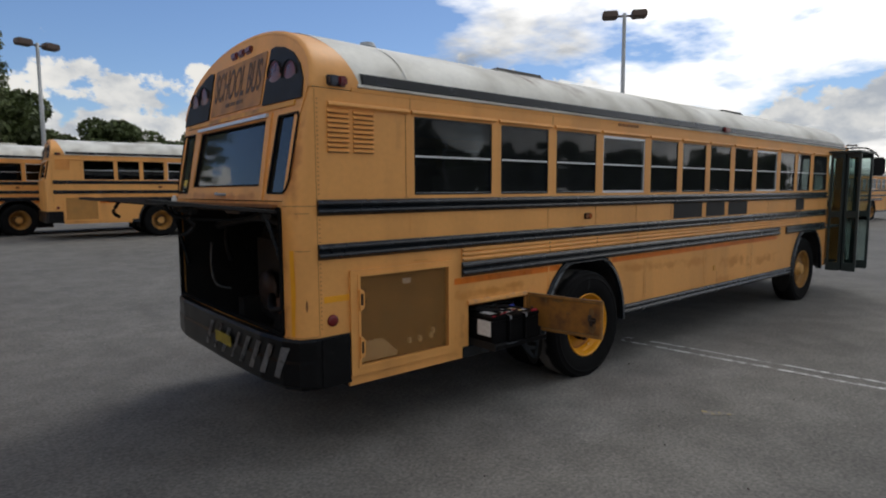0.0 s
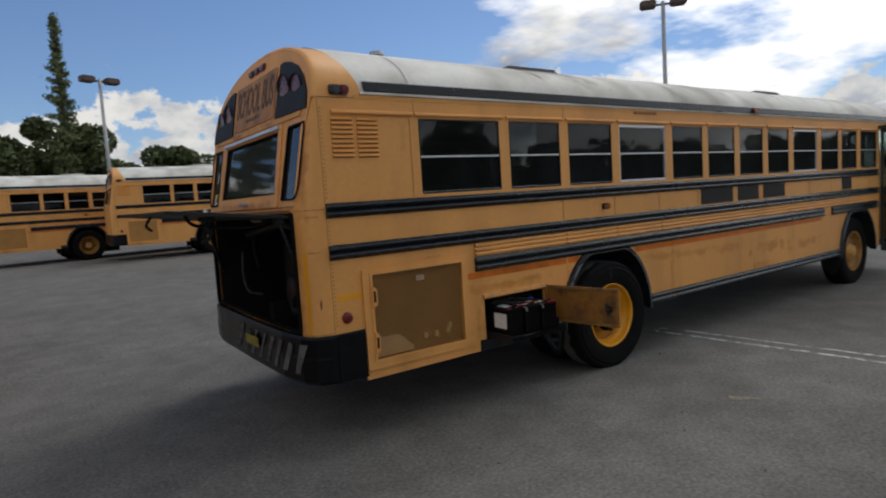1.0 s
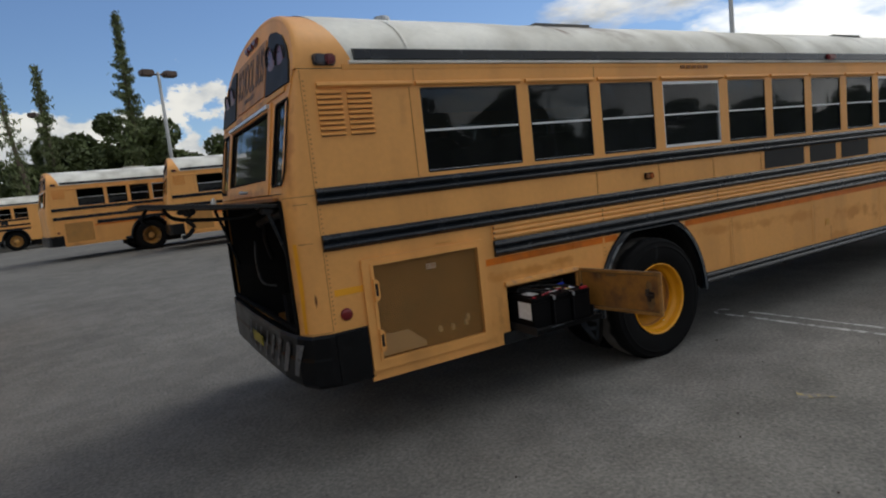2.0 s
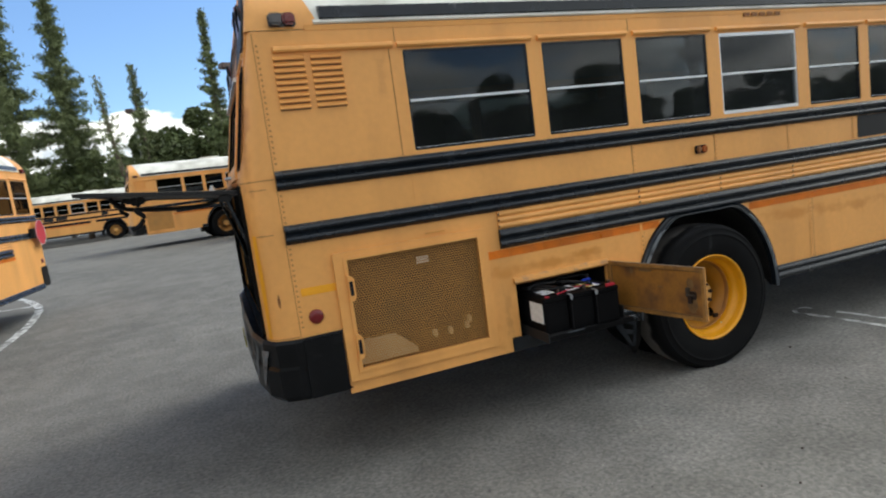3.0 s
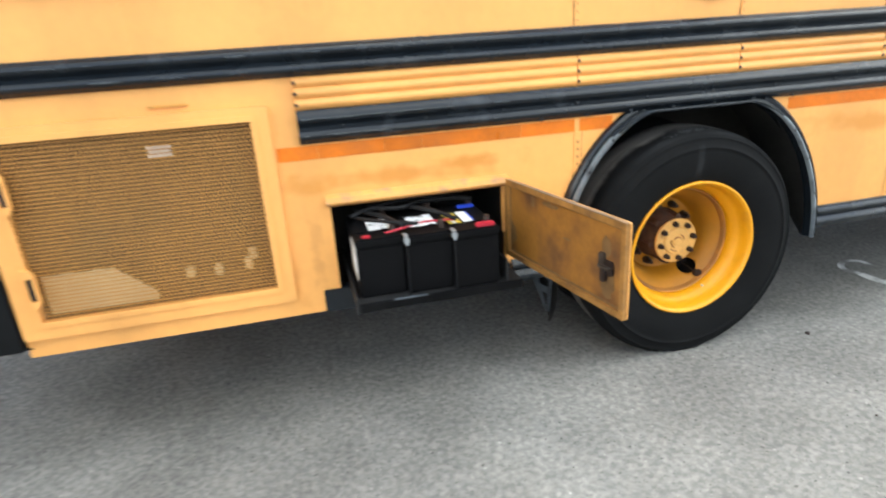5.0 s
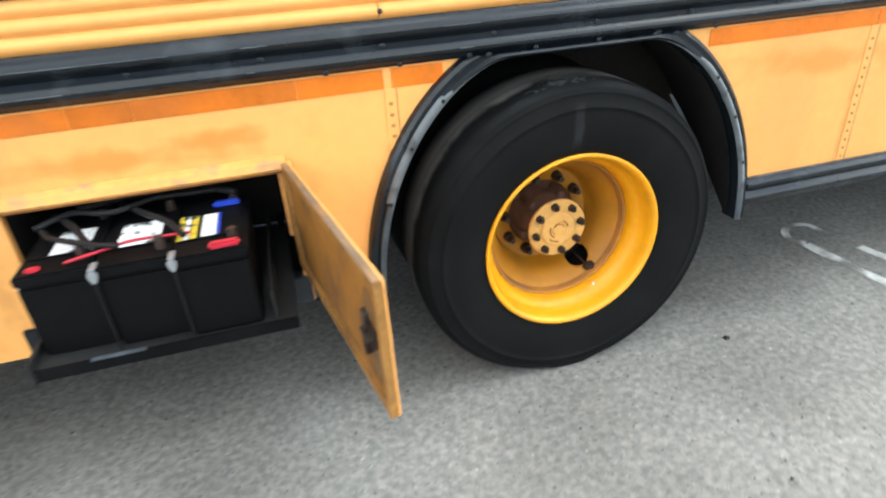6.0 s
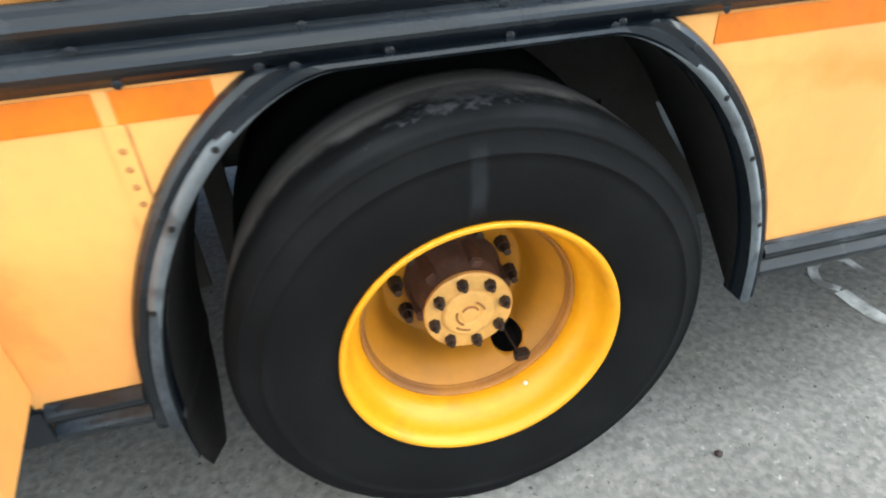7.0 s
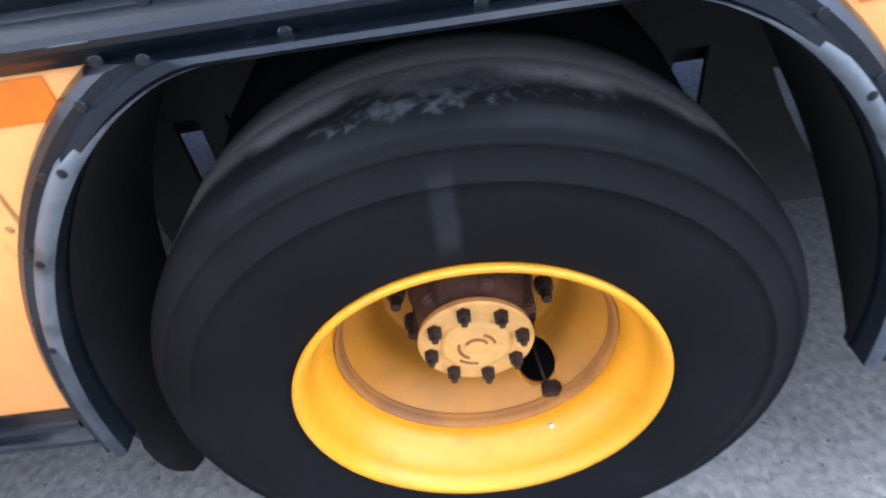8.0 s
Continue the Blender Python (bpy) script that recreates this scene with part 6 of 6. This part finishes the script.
def lot():
    def lines(lo, hi):
        c = [lo - 40 * 1.8 ** k for k in range(5, -1, -1)] + [lo + i for i in range(int(hi - lo) + 1)] + [hi + 40 * 1.8 ** k for k in range(6)]
        return c
    xs, ys = lines(-30, 50), lines(-30, 50)
    verts = [(x, y, ground_z(x, y)) for y in ys for x in xs]
    n = len(xs)
    faces = [(j * n + i, j * n + i + 1, (j + 1) * n + i + 1, (j + 1) * n + i) for j in range(len(ys) - 1) for i in range(n - 1)]
    me = bpy.data.meshes.new("ground")
    me.from_pydata(verts, [], faces)
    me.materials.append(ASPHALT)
    g = new("ground", me)
    tagged(g, "pale worn asphalt of the bus lot", "ground", kind="structure")
    for p in me.polygons:
        p.use_smooth = True


lot()


def painted_line(pts, width, mat, label, ragged=0.35):
    """A worn strip of paint lying on the ground."""
    pts = [Vector((*p, 0)) for p in pts]
    bm = bmesh.new()
    ring = []
    for i, p in enumerate(pts):
        d = (pts[min(i + 1, len(pts) - 1)] - pts[max(i - 1, 0)]).normalized()
        nrm = Vector((-d.y, d.x, 0))
        row = []
        for s in (-1, 1):
            w = width / 2 * (1 + ragged * noise.noise((p.x * 6 + s * 9, p.y * 6, 2)))
            q = p + nrm * s * w
            row.append((q.x, q.y, ground_z(q.x, q.y) + 0.004))
        ring.append(row)
    loft(bm, ring)
    return tagged(part("painted_line", bm, mat, None), label, "road marking", "painted lines", "structure")


def straight(a, b, n=40):
    return [(a[0] + (b[0] - a[0]) * i / n, a[1] + (b[1] - a[1]) * i / n) for i in range(n + 1)]


painted_line(straight((4.49, 0.35), (5.06, -5.6), 90), 0.055, LINE_WHITE, "worn white double parking line on asphalt", 0.8)
painted_line(straight((4.69, 0.24), (5.30, -5.6), 90), 0.045, LINE_WHITE, "worn white double parking line on asphalt", 0.9)
painted_line(straight((2.95, -1.24), (3.09, -1.42), 10), 0.065, LINE_YELLOW, "faint old yellow paint mark on asphalt", 1.2)
hook = smooth_path([(4.50, 0.36, 0), (4.47, 0.42, 0), (4.51, 0.50, 0), (4.58, 0.53, 0), (4.65, 0.50, 0), (4.66, 0.42, 0)], 6)
painted_line([(p.x, p.y) for p in hook], 0.036, LINE_WHITE, "worn white curl at the end of a parking line", 0.8)
curve = smooth_path([(-5.4, 12.3, 0), (-4.7, 11.7, 0), (-3.95, 10.8, 0), (-3.4, 9.6, 0), (-3.2, 8.6, 0), (-3.12, 7.4, 0), (-3.15, 6.2, 0), (-3.25, 5.2, 0)], 8)
painted_line([(p.x, p.y) for p in curve], 0.13, LINE_WHITE, "white curved line round a painted island")
painted_line(straight((-7.5, 10.6), (-3.5, 9.7), 30), 0.10, LINE_WHITE, "white line across a painted island")
painted_line(straight((-7.5, 6.6), (-3.2, 6.3), 30), 0.10, LINE_WHITE, "white line across a painted island")



def pebbles():
    rng = np.random.default_rng(3)
    for k in range(16):
        x, y, r = (3.677, -0.112, 0.013) if k == 0 else (rng.uniform(0, 5), rng.uniform(-3, -0.2), rng.uniform(0.004, 0.009))
        bm = bmesh.new()
        bmesh.ops.create_icosphere(bm, subdivisions=1, radius=r)
        for v in bm.verts:
            v.co = v.co * (0.8 + 0.4 * rng.random())
            v.co.z = v.co.z * 0.6 + r * 0.45
        o = tagged(part("pebble", bm, NUT, None), "small dark pebble lying on asphalt", "pebble", "pebbles")
        o.location = (x, y, 0)


pebbles()

# ---- other buses of the lot ----
far_bus = school_bus("parked yellow school bus with a white roof, across the lot")
far_bus.matrix_basis = pose(0.68, 16.87, 0.40, 0, 0, -1.9)
tagged(far_bus, group="parked buses")
b2 = copy_thing(far_bus, pose(-2.72, 19.41, 0.40, 0, 0, 9.4))
b3 = copy_thing(far_bus, pose(-14.5, 36.0, 0.40, 0, 0, 3.0))
left_bus = school_bus("parked yellow school bus with red tail lamp, beside a painted island", mirror=-1, old_rear=True)
left_bus.matrix_basis = pose(-2.99, 9.20, 0.10, 0, 0, -94.6)
tagged(left_bus, group="parked buses")
b4 = copy_thing(left_bus, pose(41.0, 6.0, 0.0, 0, 0, 176))
tagged(b4, "parked yellow school bus far along the lot")
b5 = copy_thing(far_bus, pose(12.0, -24.0, 0.0, 0, 0, 180))
tagged(b5, "parked yellow school bus on the far side of the lot")


# ---- lamp posts ----
def lamp_post(x, y, h, turn):
    p = tagged(new("street_lamp"), "tall parking-lot lamp post with two box heads", "street lamp", "lot lamps")
    part("pole", tube(bmesh.new(), [(0, 0, 0), (0, 0, h * 0.5), (0, 0, h)], [0.11, 0.095, 0.075], 12), POLE, p, "pale metal pole", smooth=True)
    part("base", boxed(-0.25, 0.25, -0.25, 0.25, 0, 0.5, bevel=0.04), POLE, p, "concrete base")
    part("arm", boxed(-0.5, 0.5, -0.04, 0.04, h - 0.16, h - 0.08, bevel=0.01), POLE_DARK, p)
    for s in (-1, 1):
        bm = boxed(min(s * 0.28, s * 0.92), max(s * 0.28, s * 0.92), -0.27, 0.27, h - 0.22, h + 0.08, bevel=0.05)
        part("lamp_head", bm, POLE_DARK, p, "brown box lamp head")
    p.matrix_basis = pose(x, y, ground_z(x, y), 0, 0, turn)
    return p


lamp_post(2.4, 31.0, 8.45, 20)
lamp_post(21.25, 11.42, 9.05, -50)
lamp_post(118.0, 28.9, 8.8, -30)
lamp_post(35.9, -40.0, 9.0, 45)
lamp_post(-4.15, 45.2, 8.6, 75)


# ---- trees ----
def leaf_cloud(rng, centres, radii, count, size, squash=0.8):
    """Many small folded leaves scattered in clumps."""
    per = rng.integers(0, len(centres), count)
    d = rng.normal(size=(count, 3))
    d /= np.linalg.norm(d, axis=1)[:, None]
    c = centres[per] + d * (radii[per] * rng.uniform(0.55, 1.0, count) ** 0.5)[:, None] * np.array([1, 1, squash])
    u = rng.normal(size=(count, 3))
    u /= np.linalg.norm(u, axis=1)[:, None]
    w = np.cross(u, rng.normal(size=(count, 3)))
    w /= np.linalg.norm(w, axis=1)[:, None]
    s = size * rng.uniform(0.6, 1.4, count)[:, None]
    verts = np.concatenate([c - u * s, c + w * s * 0.45, c + u * s, c - w * s * 0.45]).reshape(4, count, 3).transpose(1, 0, 2).reshape(-1, 3)
    faces = np.arange(count * 4).reshape(-1, 4)
    return verts, faces


def crown_part(name, verts, faces, mat, tree):
    me = bpy.data.meshes.new(name)
    me.from_pydata(verts.tolist(), [], faces.tolist())
    me.materials.append(mat)
    o = new(name, me)
    o.parent = tree
    return o


def broad_tree(seed, h, r, leaves):
    rng = np.random.default_rng(seed)
    t = tagged(new("tree"), "dark green broad-leaved tree behind the lot", "tree", "trees behind the lot")
    bm = tube(bmesh.new(), [(0, 0, 0), (0.1, 0, h * 0.25), (0.0, 0.15, h * 0.5), (0.1, 0.1, h * 0.75)], [0.22, 0.17, 0.11, 0.04], 8)
    cs, rs = [], []
    for k in range(26):
        a, f = rng.uniform(0, 2 * math.pi), rng.uniform(0.22, 1.0)
        reach = r * math.sqrt(max(0.05, 1 - (f - 0.5) ** 2 / 0.30)) * rng.uniform(0.3, 1.0)
        c = (reach * math.cos(a), reach * math.sin(a), h * f * 0.93)
        cs.append(c), rs.append(rng.uniform(0.10, 0.20) * h)
        if k < 9:
            tube(bm, [(0, 0.05, h * f * 0.55), (c[0] * 0.5, c[1] * 0.5, h * f * 0.75), c], [0.07, 0.05, 0.02], 6)
    part("trunk", bm, BARK, t, "brown trunk with limbs")
    crown_part("crown", *leaf_cloud(rng, np.array(cs), np.array(rs), leaves, 0.20), LEAF, t)
    return t


def column_tree(seed, h, r, leaves, label, gap=1.0):
    """A narrow conifer with drooping, ragged tiers."""
    rng = np.random.default_rng(seed)
    t = tagged(new("tree"), label, "tree", "tall conifers")
    bm = tube(bmesh.new(), [(0, 0, 0), (0.08, 0.05, h * 0.4), (-0.06, 0, h * 0.75), (0, 0, h)], [0.20, 0.15, 0.09, 0.02], 8)
    n = int(90 * gap)
    ends = []
    for k in range(n):
        f = 0.14 + 0.85 * k / n
        a = k * 2.4 + rng.uniform(-0.6, 0.6)
        reach = r * (1.05 - f) ** 0.75 * rng.uniform(0.25, 1.2)
        ends.append((f * h, a, reach, reach * rng.uniform(0.05, 0.5)))
        tube(bm, [(0, 0, h * f), (reach * math.cos(a), reach * math.sin(a), h * f + ends[-1][3])], [0.03, 0.008], 5)
    e = np.array(ends)
    pick = rng.choice(n, leaves, p=(e[:, 2] + 0.1) / (e[:, 2] + 0.1).sum())
    q = rng.uniform(0.05, 1.08, leaves)
    jit = rng.normal(size=(leaves, 3)) * (0.05 * r + 0.045)
    cen = np.stack([e[pick, 2] * q * np.cos(e[pick, 1]), e[pick, 2] * q * np.sin(e[pick, 1]), e[pick, 0] + e[pick, 3] * q], 1) + jit * np.array([1, 1, 0.8])
    u = rng.normal(size=(leaves, 3)) * np.array([0.7, 0.7, 1.2])
    u /= np.linalg.norm(u, axis=1)[:, None]
    w = np.cross(u, rng.normal(size=(leaves, 3)))
    w /= np.linalg.norm(w, axis=1)[:, None]
    s = 0.15 * rng.uniform(0.6, 1.5, leaves)[:, None]
    verts = np.stack([cen - u * s, cen + w * s * 0.25, cen + u * s, cen - w * s * 0.25], 1).reshape(-1, 3)
    faces = np.arange(leaves * 4).reshape(-1, 4)
    part("trunk", bm, BARK, t, "slim trunk with branches")
    crown_part("crown", verts, faces, LEAF_DARK, t)
    return t


def plant():
    rng = np.random.default_rng(11)
    kinds = [broad_tree(21, 7.2, 3.4, 16000), broad_tree(22, 6.2, 3.2, 15000), broad_tree(23, 8.0, 3.4, 17000)]
    spots = []
    for k in range(44):
        x = -46 + k * 2.2 + rng.uniform(-1, 1)
        x = x if x > -15.5 else 36.5 - x
        spots.append((x, 47 + rng.uniform(-3, 9), rng.uniform(0.75, 1.15)))
    for k in range(46):
        spots.append((-60 + k * 5.2 + rng.uniform(-2, 2), -66 + rng.uniform(-5, 5), rng.uniform(1.0, 1.6)))
    spots += [(0.9, 46.0, 1.22), (-2.8, 46.5, 1.12)]
    for i, (x, y, s) in enumerate(spots):
        m = pose(x, y, ground_z(x, y) - 0.05, 0, 0, rng.uniform(0, 360))
        src = kinds[i % 3]
        if i < 3:
            src.matrix_basis = m
        else:
            o = copy_thing(src, m)
            o.scale = (s, s, s * rng.uniform(0.85, 1.1))
    c1 = column_tree(31, 15.4, 1.35, 9000, "tall narrow conifer behind the lot")
    c1.matrix_basis = pose(1.5, 44.0, 0.35)
    c2 = column_tree(32, 11.8, 1.3, 5000, "thin ragged conifer behind the lot", 0.8)
    c2.matrix_basis = pose(-3.7, 44.0, 0.35)
    c3 = column_tree(33, 19.0, 2.5, 24000, "large feathery conifer behind the lot", 1.5)
    c3.matrix_basis = pose(-11.2, 43.0, 0.35)
    c4 = column_tree(34, 17.0, 2.3, 22000, "large feathery conifer behind the lot", 1.5)
    c4.matrix_basis = pose(-8.2, 44.5, 0.35)
    c5 = column_tree(35, 10.5, 1.4, 1500, "half-bare conifer behind the lot", 0.7)
    c5.matrix_basis = pose(-4.9, 41.0, 0.35, 0, -4, 0)


plant()
